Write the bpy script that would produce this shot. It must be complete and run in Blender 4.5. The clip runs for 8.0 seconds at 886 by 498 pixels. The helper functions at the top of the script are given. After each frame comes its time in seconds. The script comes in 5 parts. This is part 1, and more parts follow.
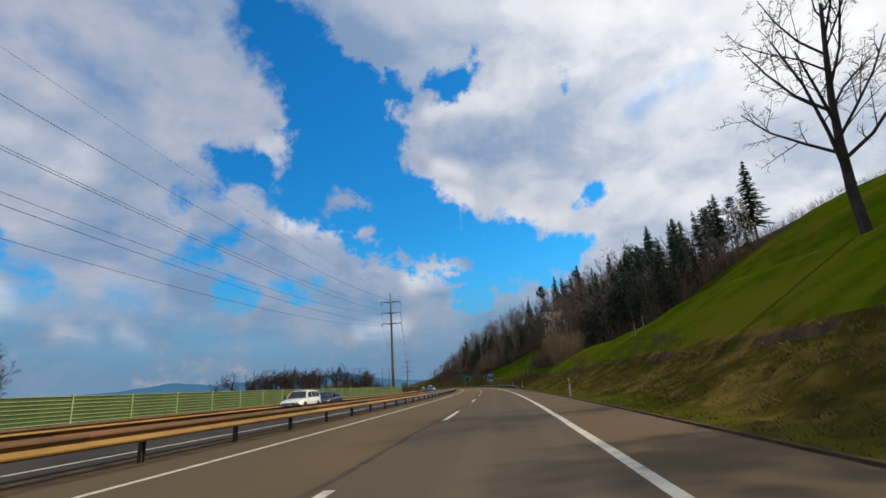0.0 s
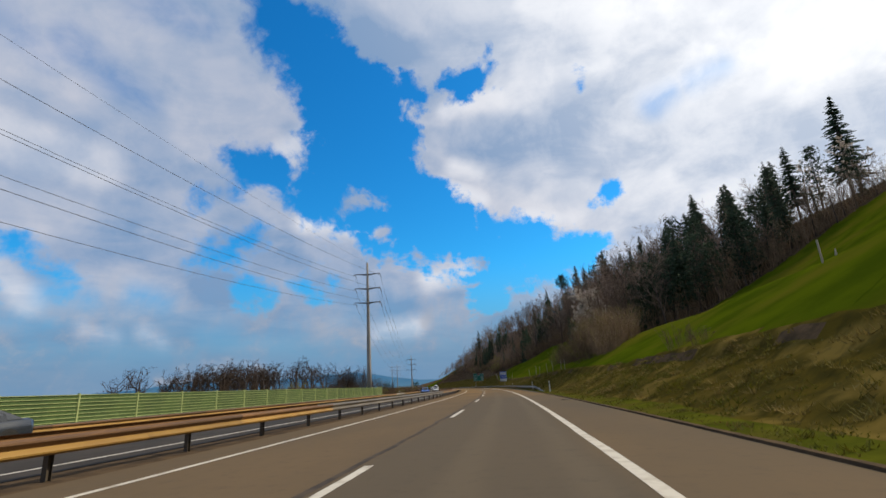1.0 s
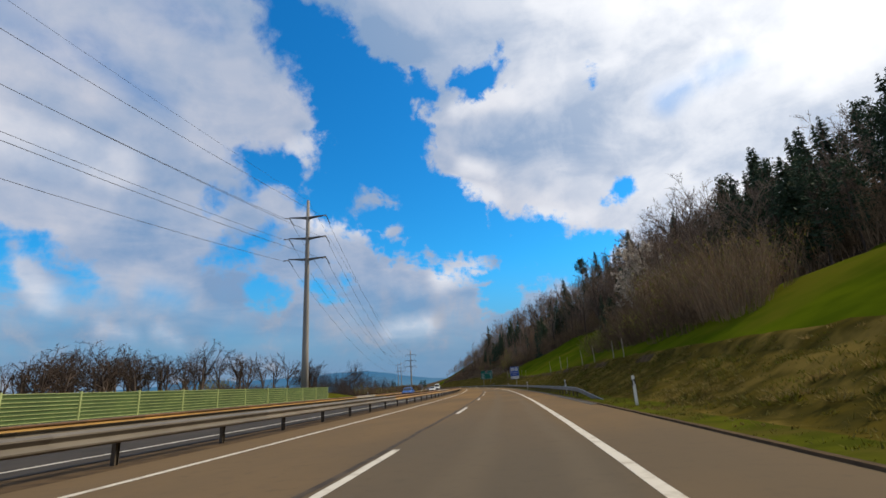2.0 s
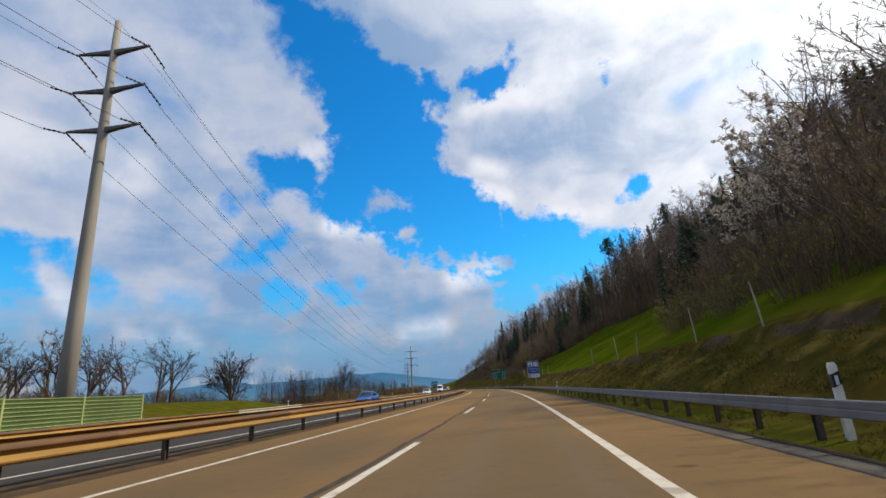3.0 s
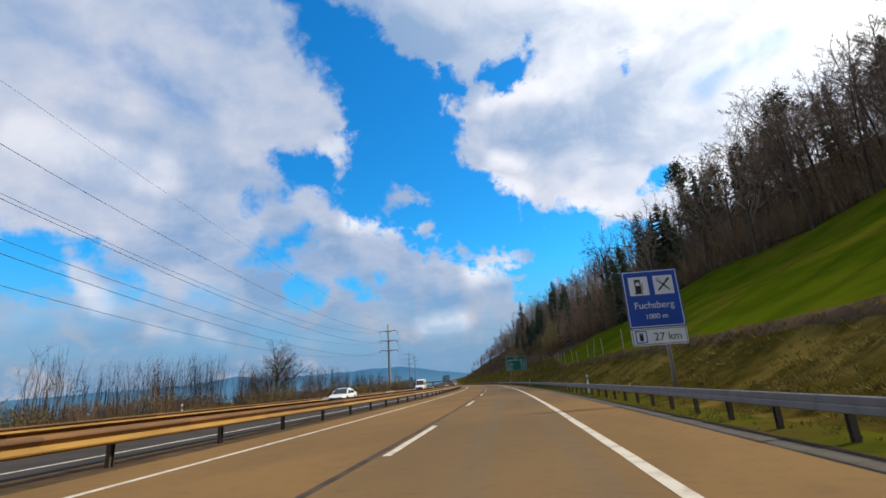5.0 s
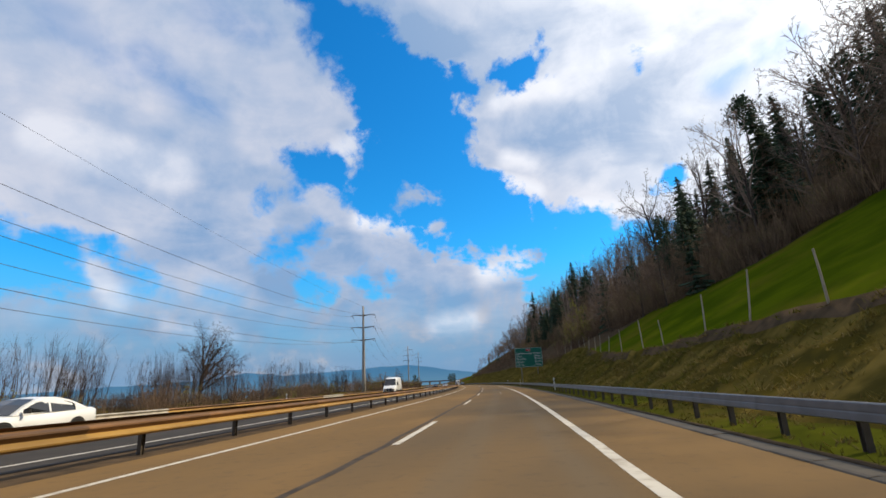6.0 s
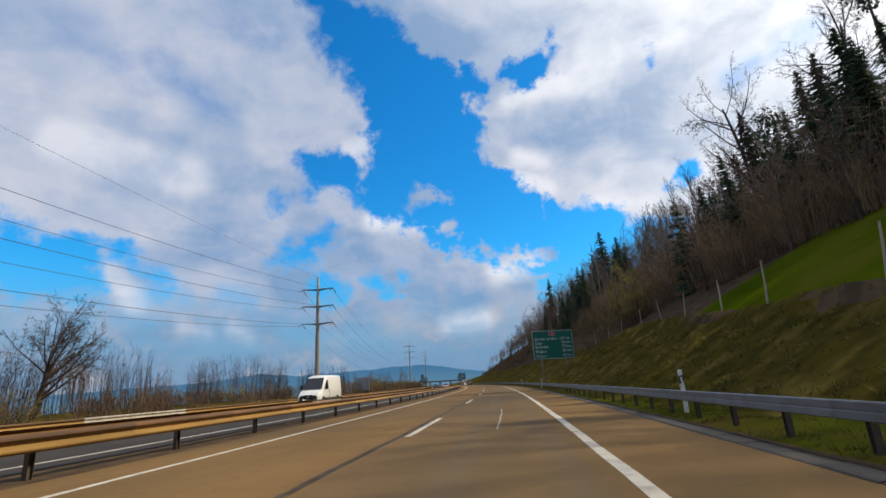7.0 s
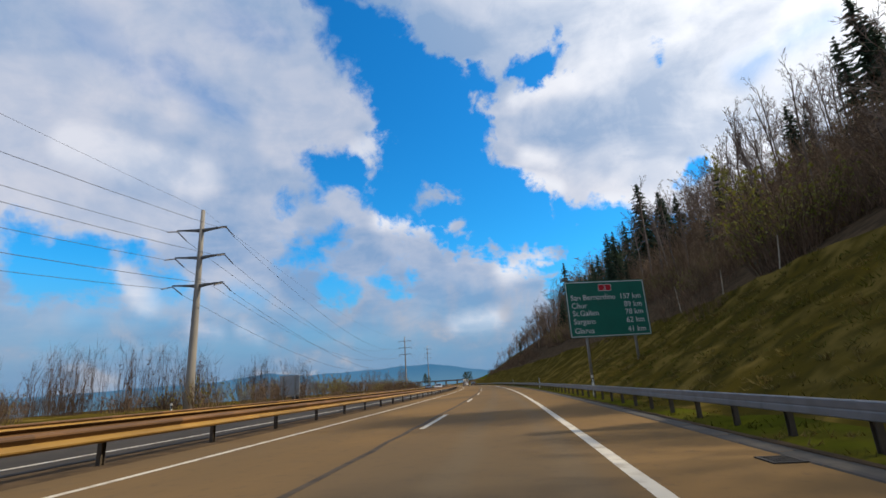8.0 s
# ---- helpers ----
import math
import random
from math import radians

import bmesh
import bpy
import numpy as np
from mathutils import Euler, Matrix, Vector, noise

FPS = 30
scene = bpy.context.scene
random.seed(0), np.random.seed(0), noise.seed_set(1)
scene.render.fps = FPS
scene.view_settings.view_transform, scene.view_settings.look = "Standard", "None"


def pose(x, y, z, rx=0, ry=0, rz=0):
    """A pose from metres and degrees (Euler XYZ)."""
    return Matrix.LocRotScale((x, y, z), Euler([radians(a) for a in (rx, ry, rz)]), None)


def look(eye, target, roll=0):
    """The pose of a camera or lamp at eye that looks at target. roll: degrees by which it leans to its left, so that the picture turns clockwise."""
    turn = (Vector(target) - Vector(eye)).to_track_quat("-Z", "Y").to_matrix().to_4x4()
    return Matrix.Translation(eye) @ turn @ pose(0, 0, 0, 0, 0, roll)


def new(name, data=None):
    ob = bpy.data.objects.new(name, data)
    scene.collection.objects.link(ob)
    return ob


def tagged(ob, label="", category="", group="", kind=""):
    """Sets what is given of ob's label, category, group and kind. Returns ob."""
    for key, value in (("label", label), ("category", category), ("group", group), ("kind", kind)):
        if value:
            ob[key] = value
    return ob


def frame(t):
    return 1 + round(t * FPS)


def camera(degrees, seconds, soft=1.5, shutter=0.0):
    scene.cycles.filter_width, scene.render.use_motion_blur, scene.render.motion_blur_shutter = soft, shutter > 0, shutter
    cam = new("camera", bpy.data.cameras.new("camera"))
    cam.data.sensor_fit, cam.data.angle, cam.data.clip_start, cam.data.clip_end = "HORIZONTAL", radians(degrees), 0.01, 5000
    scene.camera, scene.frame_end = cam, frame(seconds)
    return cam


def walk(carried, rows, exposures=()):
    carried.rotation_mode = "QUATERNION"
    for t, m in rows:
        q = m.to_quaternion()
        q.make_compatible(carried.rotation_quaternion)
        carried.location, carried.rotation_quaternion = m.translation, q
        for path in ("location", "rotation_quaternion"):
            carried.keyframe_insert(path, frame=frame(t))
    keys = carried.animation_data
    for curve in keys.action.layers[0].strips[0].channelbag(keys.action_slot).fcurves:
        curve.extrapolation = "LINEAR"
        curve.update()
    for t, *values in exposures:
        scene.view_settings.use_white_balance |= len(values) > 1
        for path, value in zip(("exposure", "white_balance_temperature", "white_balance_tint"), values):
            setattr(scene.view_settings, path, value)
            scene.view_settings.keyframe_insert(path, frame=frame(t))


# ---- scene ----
import itertools

# ---- the road's line: an arc to the left, straight beyond BEND metres ----
RADIUS, BEND = 1447.7, 470.0


def at(s, d, z=0.0):
    """World place of a point s metres along the road, d metres to the right of the lane's middle, z up."""
    a = min(s, BEND) / RADIUS
    x, y = -RADIUS + (RADIUS + d) * math.cos(a), (RADIUS + d) * math.sin(a)
    if s > BEND:
        x, y = x - math.sin(a) * (s - BEND), y + math.cos(a) * (s - BEND)
    return Vector((x, y, z))


def heading(s):
    return math.degrees(min(s, BEND) / RADIUS)


# ---- camera ----
cam = camera(84.7, 8.0, soft=1.6)
# seconds, metres along the road, metres right, yaw left of the road, pitch, lean
RIDE = [
    (0.0, 0.23, -0.132, 6.47, 15.83, 3.88),
    (0.5, 17.45, -0.184, 6.65, 15.88, 2.99),
    (1.0, 34.28, -0.035, 6.99, 15.91, 3.61),
    (1.5, 51.30, -0.040, 7.01, 15.80, 3.20),
    (3.0, 102.71, -0.084, 7.40, 16.04, 3.84),
    (3.5, 119.92, -0.112, 7.47, 16.02, 2.79),
    (4.0, 137.10, -0.122, 7.05, 15.81, 3.25),
    (5.3, 182.00, -0.108, 7.01, 15.52, 3.63),
    (5.5, 188.93, -0.090, 6.93, 15.62, 3.30),
    (6.0, 206.12, 0.002, 6.97, 15.51, 3.16),
    (6.5, 223.16, 0.050, 6.96, 15.58, 2.86),
    (7.0, 240.44, 0.132, 7.10, 15.55, 3.51),
    (7.5, 257.75, 0.057, 6.84, 15.60, 2.97),
    (8.0, 274.48, 0.054, 6.77, 15.55, 3.56),
]


def ride_pose(s, d, yaw, pitch, lean):
    x, y, z = at(s, d, 1.158)
    return pose(x, y, z, 90 + pitch, 0, heading(s) + yaw) @ pose(0, 0, 0, 0, 0, -lean)


walk(cam, [(t, ride_pose(*row)) for t, *row in RIDE], exposures=[(0.0, -0.30), (0.6, -0.19), (1.5, -0.18), (3.0, -0.02), (6.0, 0.08), (7.0, -0.05), (8.0, -0.02)])

# ---- node helpers ----


class Val:
    """A socket or a number in a node tree, with arithmetic."""

    def __init__(self, tree, sock):
        self.tree, self.sock = tree, sock

    def op(self, kind, *others, clamp=False):
        n = self.tree.nodes.new("ShaderNodeMath")
        n.operation, n.use_clamp = kind, clamp
        for i, o in enumerate((self, *others)):
            if isinstance(o, Val):
                self.tree.links.new(o.sock, n.inputs[i])
            else:
                n.inputs[i].default_value = o
        return Val(self.tree, n.outputs[0])

    def __add__(self, o):
        return self.op("ADD", o)

    def __sub__(self, o):
        return self.op("SUBTRACT", o)

    def __mul__(self, o):
        return self.op("MULTIPLY", o)

    def __truediv__(self, o):
        return self.op("DIVIDE", o)

    def ramp(self, a, b, lo=0.0, hi=1.0):
        n = self.tree.nodes.new("ShaderNodeMapRange")
        n.interpolation_type = "SMOOTHSTEP"
        self.tree.links.new(self.sock, n.inputs[0])
        for i, v in enumerate((a, b, lo, hi), 1):
            n.inputs[i].default_value = v
        return Val(self.tree, n.outputs[0])


def mixed(tree, fac, a, b, kind="MIX"):
    """A colour mix; a and b are colours or Vals."""
    n = tree.nodes.new("ShaderNodeMix")
    n.data_type, n.blend_type = "RGBA", kind
    for i, v in ((0, fac), (6, a), (7, b)):
        if isinstance(v, Val):
            tree.links.new(v.sock, n.inputs[i])
        elif i == 0:
            n.inputs[i].default_value = v
        else:
            n.inputs[i].default_value = (*v, 1)
    return Val(tree, n.outputs[2])


def dot(tree, vec, axis):
    n = tree.nodes.new("ShaderNodeVectorMath")
    n.operation = "DOT_PRODUCT"
    tree.links.new(vec, n.inputs[0])
    n.inputs[1].default_value = axis
    return Val(tree, n.outputs[1])


def noisy(tree, vec, scale, detail=4.0, rough=0.55, warp=0.0, stretch=None):
    """A noise texture's factor, over object or given coordinates."""
    if stretch:
        m = tree.nodes.new("ShaderNodeMapping")
        m.inputs["Scale"].default_value = stretch
        tree.links.new(vec, m.inputs[0])
        vec = m.outputs[0]
    n = tree.nodes.new("ShaderNodeTexNoise")
    n.inputs["Scale"].default_value, n.inputs["Detail"].default_value = scale, detail
    n.inputs["Roughness"].default_value, n.inputs["Distortion"].default_value = rough, warp
    tree.links.new(vec, n.inputs["Vector"])
    return Val(tree, n.outputs[0])


# ---- sky: blue with a broken cloud cover ----
SUN = Vector((0.6675, 0.3185, 0.673)).normalized()
world = bpy.data.worlds.new("sky")
scene.world = world
world.use_nodes = True
wt = world.node_tree
wt.nodes.clear()
sky = wt.nodes.new("ShaderNodeTexSky")
sky.sky_type, sky.sun_disc = "NISHITA", False
sky.sun_elevation, sky.sun_rotation = math.asin(SUN.z), math.atan2(SUN.x, SUN.y)
sky.air_density, sky.dust_density, sky.ozone_density = 1.0, 0.6, 3.0
tint = wt.nodes.new("ShaderNodeHueSaturation")
tint.inputs["Saturation"].default_value, tint.inputs["Value"].default_value = 1.35, 1.0
wt.links.new(sky.outputs[0], tint.inputs["Color"])
coord = wt.nodes.new("ShaderNodeTexCoord").outputs["Generated"]
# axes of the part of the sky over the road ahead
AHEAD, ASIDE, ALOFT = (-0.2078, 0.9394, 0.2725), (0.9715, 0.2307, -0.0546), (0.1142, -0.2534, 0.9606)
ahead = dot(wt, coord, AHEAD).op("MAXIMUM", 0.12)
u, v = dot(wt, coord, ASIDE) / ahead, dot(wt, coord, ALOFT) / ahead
height = dot(wt, coord, (0, 0, 1)).op("MAXIMUM", 0.0)
flat = wt.nodes.new("ShaderNodeCombineXYZ")
lift = height + 0.16
for i, axis in enumerate(((1, 0, 0), (0, 1, 0))):
    wt.links.new((dot(wt, coord, axis) / lift).sock, flat.inputs[i])
flat = flat.outputs[0]
warp_u = noisy(wt, coord, 5.0, 6.0, 0.6) - 0.5
warp_v = noisy(wt, coord, 6.3, 6.0, 0.6) - 0.5
fine = noisy(wt, flat, 2.4, 9.0, 0.62, 0.5)
puffs = noisy(wt, coord, 11.0, 9.0, 0.6, 0.3)
broad = noisy(wt, flat, 0.8, 4.0, 0.5, 0.3)
banks = noisy(wt, coord, 4.2, 3.5, 0.5, 0.15, (1.0, 1.0, 1.7))


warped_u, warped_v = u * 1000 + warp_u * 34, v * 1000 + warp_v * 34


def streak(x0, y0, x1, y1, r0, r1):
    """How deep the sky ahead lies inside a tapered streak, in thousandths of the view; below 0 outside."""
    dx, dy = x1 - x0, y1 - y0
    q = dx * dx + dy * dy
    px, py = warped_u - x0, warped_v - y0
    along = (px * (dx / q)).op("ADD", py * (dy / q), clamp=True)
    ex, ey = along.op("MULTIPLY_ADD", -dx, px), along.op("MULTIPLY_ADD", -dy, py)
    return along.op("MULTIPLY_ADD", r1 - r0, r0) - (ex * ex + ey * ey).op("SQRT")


def deepest(streaks):
    total = None
    for g in streaks:
        p = streak(*g)
        total = p if total is None else total.op("MAXIMUM", p)
    return total


def spread_of(streaks, soft):
    """The strongest of several soft streaks, each with a strength of its own."""
    total = None
    for *g, full in streaks:
        p = streak(*g).ramp(-soft, soft, 0.0, full)
        total = p if total is None else total.op("MAXIMUM", p)
    return total


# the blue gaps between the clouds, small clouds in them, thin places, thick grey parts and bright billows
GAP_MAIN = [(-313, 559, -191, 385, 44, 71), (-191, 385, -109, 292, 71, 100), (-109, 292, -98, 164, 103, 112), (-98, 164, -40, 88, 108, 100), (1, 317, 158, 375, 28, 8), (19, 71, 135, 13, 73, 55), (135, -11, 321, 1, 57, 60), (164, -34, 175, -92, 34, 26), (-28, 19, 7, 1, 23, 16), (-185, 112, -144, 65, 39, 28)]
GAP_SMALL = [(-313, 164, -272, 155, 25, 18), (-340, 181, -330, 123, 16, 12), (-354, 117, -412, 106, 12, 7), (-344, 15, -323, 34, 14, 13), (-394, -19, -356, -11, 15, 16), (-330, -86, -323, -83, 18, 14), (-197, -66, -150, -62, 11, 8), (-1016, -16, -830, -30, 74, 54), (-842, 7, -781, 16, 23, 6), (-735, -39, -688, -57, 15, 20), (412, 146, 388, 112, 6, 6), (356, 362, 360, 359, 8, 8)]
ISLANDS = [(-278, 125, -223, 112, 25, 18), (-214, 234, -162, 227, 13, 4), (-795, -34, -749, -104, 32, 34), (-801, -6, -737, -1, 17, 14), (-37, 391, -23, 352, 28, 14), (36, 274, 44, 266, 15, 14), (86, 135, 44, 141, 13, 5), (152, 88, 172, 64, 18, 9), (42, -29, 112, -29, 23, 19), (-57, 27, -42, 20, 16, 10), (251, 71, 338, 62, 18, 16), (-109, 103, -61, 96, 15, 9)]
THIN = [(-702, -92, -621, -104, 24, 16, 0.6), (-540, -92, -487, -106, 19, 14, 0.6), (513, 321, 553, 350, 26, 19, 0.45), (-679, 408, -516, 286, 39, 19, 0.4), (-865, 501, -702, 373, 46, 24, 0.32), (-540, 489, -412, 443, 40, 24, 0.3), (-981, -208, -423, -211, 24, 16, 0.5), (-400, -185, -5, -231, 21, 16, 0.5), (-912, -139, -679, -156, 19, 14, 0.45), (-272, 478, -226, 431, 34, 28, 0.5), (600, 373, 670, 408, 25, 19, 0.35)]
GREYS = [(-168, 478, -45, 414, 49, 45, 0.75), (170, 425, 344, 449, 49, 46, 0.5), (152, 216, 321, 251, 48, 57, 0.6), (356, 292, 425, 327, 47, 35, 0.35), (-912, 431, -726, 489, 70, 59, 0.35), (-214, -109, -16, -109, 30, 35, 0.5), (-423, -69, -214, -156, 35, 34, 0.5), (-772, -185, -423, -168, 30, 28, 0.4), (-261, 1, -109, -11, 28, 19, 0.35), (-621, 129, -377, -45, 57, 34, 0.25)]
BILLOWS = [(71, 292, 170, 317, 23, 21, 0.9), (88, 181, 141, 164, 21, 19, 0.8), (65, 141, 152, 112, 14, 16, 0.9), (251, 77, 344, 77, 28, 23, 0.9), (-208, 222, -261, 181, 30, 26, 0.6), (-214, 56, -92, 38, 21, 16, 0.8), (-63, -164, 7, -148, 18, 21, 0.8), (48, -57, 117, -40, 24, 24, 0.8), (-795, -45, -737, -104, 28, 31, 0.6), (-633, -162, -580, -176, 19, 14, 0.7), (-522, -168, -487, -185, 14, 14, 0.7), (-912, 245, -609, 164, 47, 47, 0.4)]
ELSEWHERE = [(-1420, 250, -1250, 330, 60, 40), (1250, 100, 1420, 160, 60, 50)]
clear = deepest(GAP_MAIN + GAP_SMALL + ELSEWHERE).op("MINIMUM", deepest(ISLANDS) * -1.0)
thin, grey, billow = spread_of(THIN, 30.0), spread_of(GREYS, 42.0), spread_of(BILLOWS, 22.0)
crisp = noisy(wt, coord, 26.0, 7.0, 0.6, 0.2)
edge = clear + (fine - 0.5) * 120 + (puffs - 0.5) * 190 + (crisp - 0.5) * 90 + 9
low = height.ramp(0.26, 0.03)
soft_side = u.ramp(-0.42, -0.05, 30.0, 17.0)
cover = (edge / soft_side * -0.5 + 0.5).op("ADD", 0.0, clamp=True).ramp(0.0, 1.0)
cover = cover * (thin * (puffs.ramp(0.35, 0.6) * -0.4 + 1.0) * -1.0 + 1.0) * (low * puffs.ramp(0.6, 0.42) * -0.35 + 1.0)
# cloud brightness: thin and bright towards the sun, grey underneath
sunward = dot(wt, coord, tuple(SUN)).ramp(0.40, 0.97)
shade = (fine.ramp(0.64, 0.34) * 0.30 + puffs.ramp(0.62, 0.36) * 0.22 + broad.ramp(0.60, 0.35) * 0.22 + grey * 0.5 + banks.ramp(0.56, 0.42) * 0.34 - billow * 0.45).op("ADD", 0.0, clamp=True)
shade = shade * (sunward * -0.22 + 1.0)
cloud = mixed(wt, shade, (0.68, 0.71, 0.825), (0.26, 0.41, 0.66))
cloud = mixed(wt, sunward.op("MAXIMUM", billow * 0.35) * 1.0 * (shade * -0.85 + 1.0), cloud, (1.50, 1.51, 1.52))
cloud = mixed(wt, low * 0.85 * (billow * -0.8 + 1.0), cloud, (0.20, 0.35, 0.54))
cloud = mixed(wt, low * puffs.ramp(0.54, 0.68) * 0.6, cloud, (0.55, 0.54, 0.58))
deep = mixed(wt, 1.0, Val(wt, tint.outputs[0]), (0.33, 1.21, 1.34), "MULTIPLY")
deep = mixed(wt, low * 0.96, deep, (1.05, 2.05, 3.6))
bg_sky, bg_cloud = wt.nodes.new("ShaderNodeBackground"), wt.nodes.new("ShaderNodeBackground")
wt.links.new(deep.sock, bg_sky.inputs[0])
bg_sky.inputs[1].default_value = 0.15
wt.links.new(cloud.sock, bg_cloud.inputs[0])
bg_cloud.inputs[1].default_value = 0.92
both, out = wt.nodes.new("ShaderNodeMixShader"), wt.nodes.new("ShaderNodeOutputWorld")
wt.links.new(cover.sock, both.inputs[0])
wt.links.new(bg_sky.outputs[0], both.inputs[1])
wt.links.new(bg_cloud.outputs[0], both.inputs[2])
wt.links.new(both.outputs[0], out.inputs[0])

sun = new("sun", bpy.data.lights.new("sun", "SUN"))
sun.data.energy, sun.data.angle, sun.data.color = 4.4, radians(0.8), (1.0, 0.85, 0.60)
sun.matrix_world = look(SUN * 900, (0, 0, 0))

# ---- materials ----
MATS = {}


def material(name, base, other=None, scale=3.0, rough=0.8, metal=0.0, bump=0.0, bump_scale=40.0, detail=5.0, spread=(0.35, 0.65), random_tint=0.0,
             stretch=None, third=None, third_scale=0.3, spec=0.5, leaf=0.0, by_island=0.0):
    """A surface of two or three colours mixed by noise at two scales, with fine relief."""
    m = bpy.data.materials.new(name)
    m.use_nodes = True
    t = m.node_tree
    b = t.nodes["Principled BSDF"]
    pos = t.nodes.new("ShaderNodeTexCoord").outputs["Object"]
    if other is None:
        other = tuple(c * 0.75 for c in base)
    col = mixed(t, noisy(t, pos, scale, detail, stretch=stretch).ramp(*spread), base, other)
    if third:
        col = mixed(t, noisy(t, pos, third_scale, 4.0, stretch=stretch).ramp(0.45, 0.68), col, third)
    if random_tint:
        r = t.nodes.new("ShaderNodeObjectInfo")
        f = Val(t, r.outputs["Random"]) * (2 * random_tint) + (1 - random_tint)
        n = t.nodes.new("ShaderNodeHueSaturation")
        t.links.new(col.sock, n.inputs["Color"])
        t.links.new(f.sock, n.inputs["Value"])
        col = Val(t, n.outputs[0])
    if by_island:
        r = t.nodes.new("ShaderNodeNewGeometry")
        f = Val(t, r.outputs["Random Per Island"]) * (2 * by_island) + (1 - by_island)
        n = t.nodes.new("ShaderNodeHueSaturation")
        t.links.new(col.sock, n.inputs["Color"])
        t.links.new(f.sock, n.inputs["Value"])
        col = Val(t, n.outputs[0])
    t.links.new(col.sock, b.inputs["Base Color"])
    b.inputs["Roughness"].default_value, b.inputs["Metallic"].default_value = rough, metal
    b.inputs["Specular IOR Level"].default_value = spec
    if bump:
        n = t.nodes.new("ShaderNodeBump")
        n.inputs["Strength"].default_value, n.inputs["Distance"].default_value = min(1.0, bump * 4), bump
        t.links.new(noisy(t, pos, bump_scale, 5.0, stretch=stretch).sock, n.inputs["Height"])
        t.links.new(n.outputs[0], b.inputs["Normal"])
    if leaf:
        tr, mx = t.nodes.new("ShaderNodeBsdfTranslucent"), t.nodes.new("ShaderNodeMixShader")
        t.links.new(col.sock, tr.inputs[0])
        mx.inputs[0].default_value = leaf
        o = t.nodes["Material Output"]
        t.links.new(b.outputs[0], mx.inputs[1])
        t.links.new(tr.outputs[0], mx.inputs[2])
        t.links.new(mx.outputs[0], o.inputs[0])
    MATS[name] = m
    return m


ASPHALT = material("asphalt", (0.182, 0.112, 0.048), (0.146, 0.093, 0.043), scale=0.35, rough=0.92, spec=0.06, bump=0.006, bump_scale=55, third=(0.092, 0.069, 0.044), third_scale=0.07,
                   stretch=(1.0, 0.35, 1.0))
ASPHALT_OLD = material("asphalt_old", (0.050, 0.044, 0.040), (0.037, 0.034, 0.032), scale=0.5, rough=0.92, spec=0.08, bump=0.006, bump_scale=55)
TAR = material("tar", (0.042, 0.034, 0.028), (0.070, 0.055, 0.042), scale=2.0, rough=0.85, spec=0.1)
PAINT = material("road_paint", (0.50, 0.47, 0.41), (0.28, 0.24, 0.19), scale=2.4, rough=0.65, bump=0.002, bump_scale=60, spread=(0.46, 0.74), spec=0.2)
GRASS = material("grass", (0.070, 0.076, 0.008), (0.042, 0.049, 0.006), scale=0.9, rough=0.95, bump=0.06, bump_scale=7, third=(0.070, 0.056, 0.014), third_scale=0.3, spec=0.0)
MEADOW = material("meadow", (0.064, 0.086, 0.004), (0.038, 0.058, 0.003), scale=0.25, rough=0.95, bump=0.05, bump_scale=5, third=(0.082, 0.082, 0.008), third_scale=0.11, spec=0.0, detail=9.0)
BANK = material("bank_grass", (0.070, 0.053, 0.010), (0.041, 0.035, 0.009), scale=1.1, rough=0.96, bump=0.05, bump_scale=5.0, third=(0.135, 0.098, 0.026), third_scale=0.45, spec=0.0, detail=8.0)
LITTER = material("forest_floor", (0.090, 0.062, 0.038), (0.052, 0.039, 0.025), scale=1.1, rough=0.97, bump=0.1, bump_scale=3, spec=0.0)
DIRT = material("dirt", (0.090, 0.062, 0.038), (0.055, 0.040, 0.027), scale=1.6, rough=0.95, bump=0.02, bump_scale=30, spec=0.02)
FIELD = material("far_field", (0.075, 0.100, 0.030), (0.060, 0.070, 0.035), scale=0.02, rough=0.97, third=(0.085, 0.070, 0.045), third_scale=0.008, spec=0.0)
LAKE = material("lake_water", (0.020, 0.095, 0.185), (0.025, 0.105, 0.20), scale=0.01, rough=0.35, bump=0.02, bump_scale=0.5)
# hill backdrop glows by itself; haze is painted in, paler towards the foot
HAZE_GLOW = bpy.data.materials.new("painted_haze_glow")
HAZE_GLOW.use_nodes = True
ht = HAZE_GLOW.node_tree
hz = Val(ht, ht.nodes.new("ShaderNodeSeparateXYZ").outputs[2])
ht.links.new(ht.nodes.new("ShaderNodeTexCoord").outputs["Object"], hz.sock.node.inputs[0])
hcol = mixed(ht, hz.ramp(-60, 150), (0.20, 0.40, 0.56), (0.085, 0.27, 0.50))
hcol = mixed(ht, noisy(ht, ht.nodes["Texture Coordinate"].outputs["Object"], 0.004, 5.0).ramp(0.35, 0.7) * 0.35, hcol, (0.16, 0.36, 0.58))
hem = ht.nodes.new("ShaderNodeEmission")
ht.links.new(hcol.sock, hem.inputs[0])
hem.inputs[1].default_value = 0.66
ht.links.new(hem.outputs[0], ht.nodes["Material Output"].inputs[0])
GALV = material("weathered_rail", (0.330, 0.195, 0.046), (0.225, 0.128, 0.034), scale=1.2, rough=0.5, metal=0.2, bump=0.003, bump_scale=25, random_tint=0.18, third=(0.150, 0.082, 0.030), third_scale=0.6, stretch=(1, 0.25, 1))
RUSTY = material("rusty_rail", (0.165, 0.078, 0.024), (0.090, 0.044, 0.017), scale=1.5, rough=0.7, metal=0.1, bump=0.003, bump_scale=25, random_tint=0.3, third=(0.20, 0.125, 0.045), third_scale=0.5, stretch=(1, 0.25, 1))
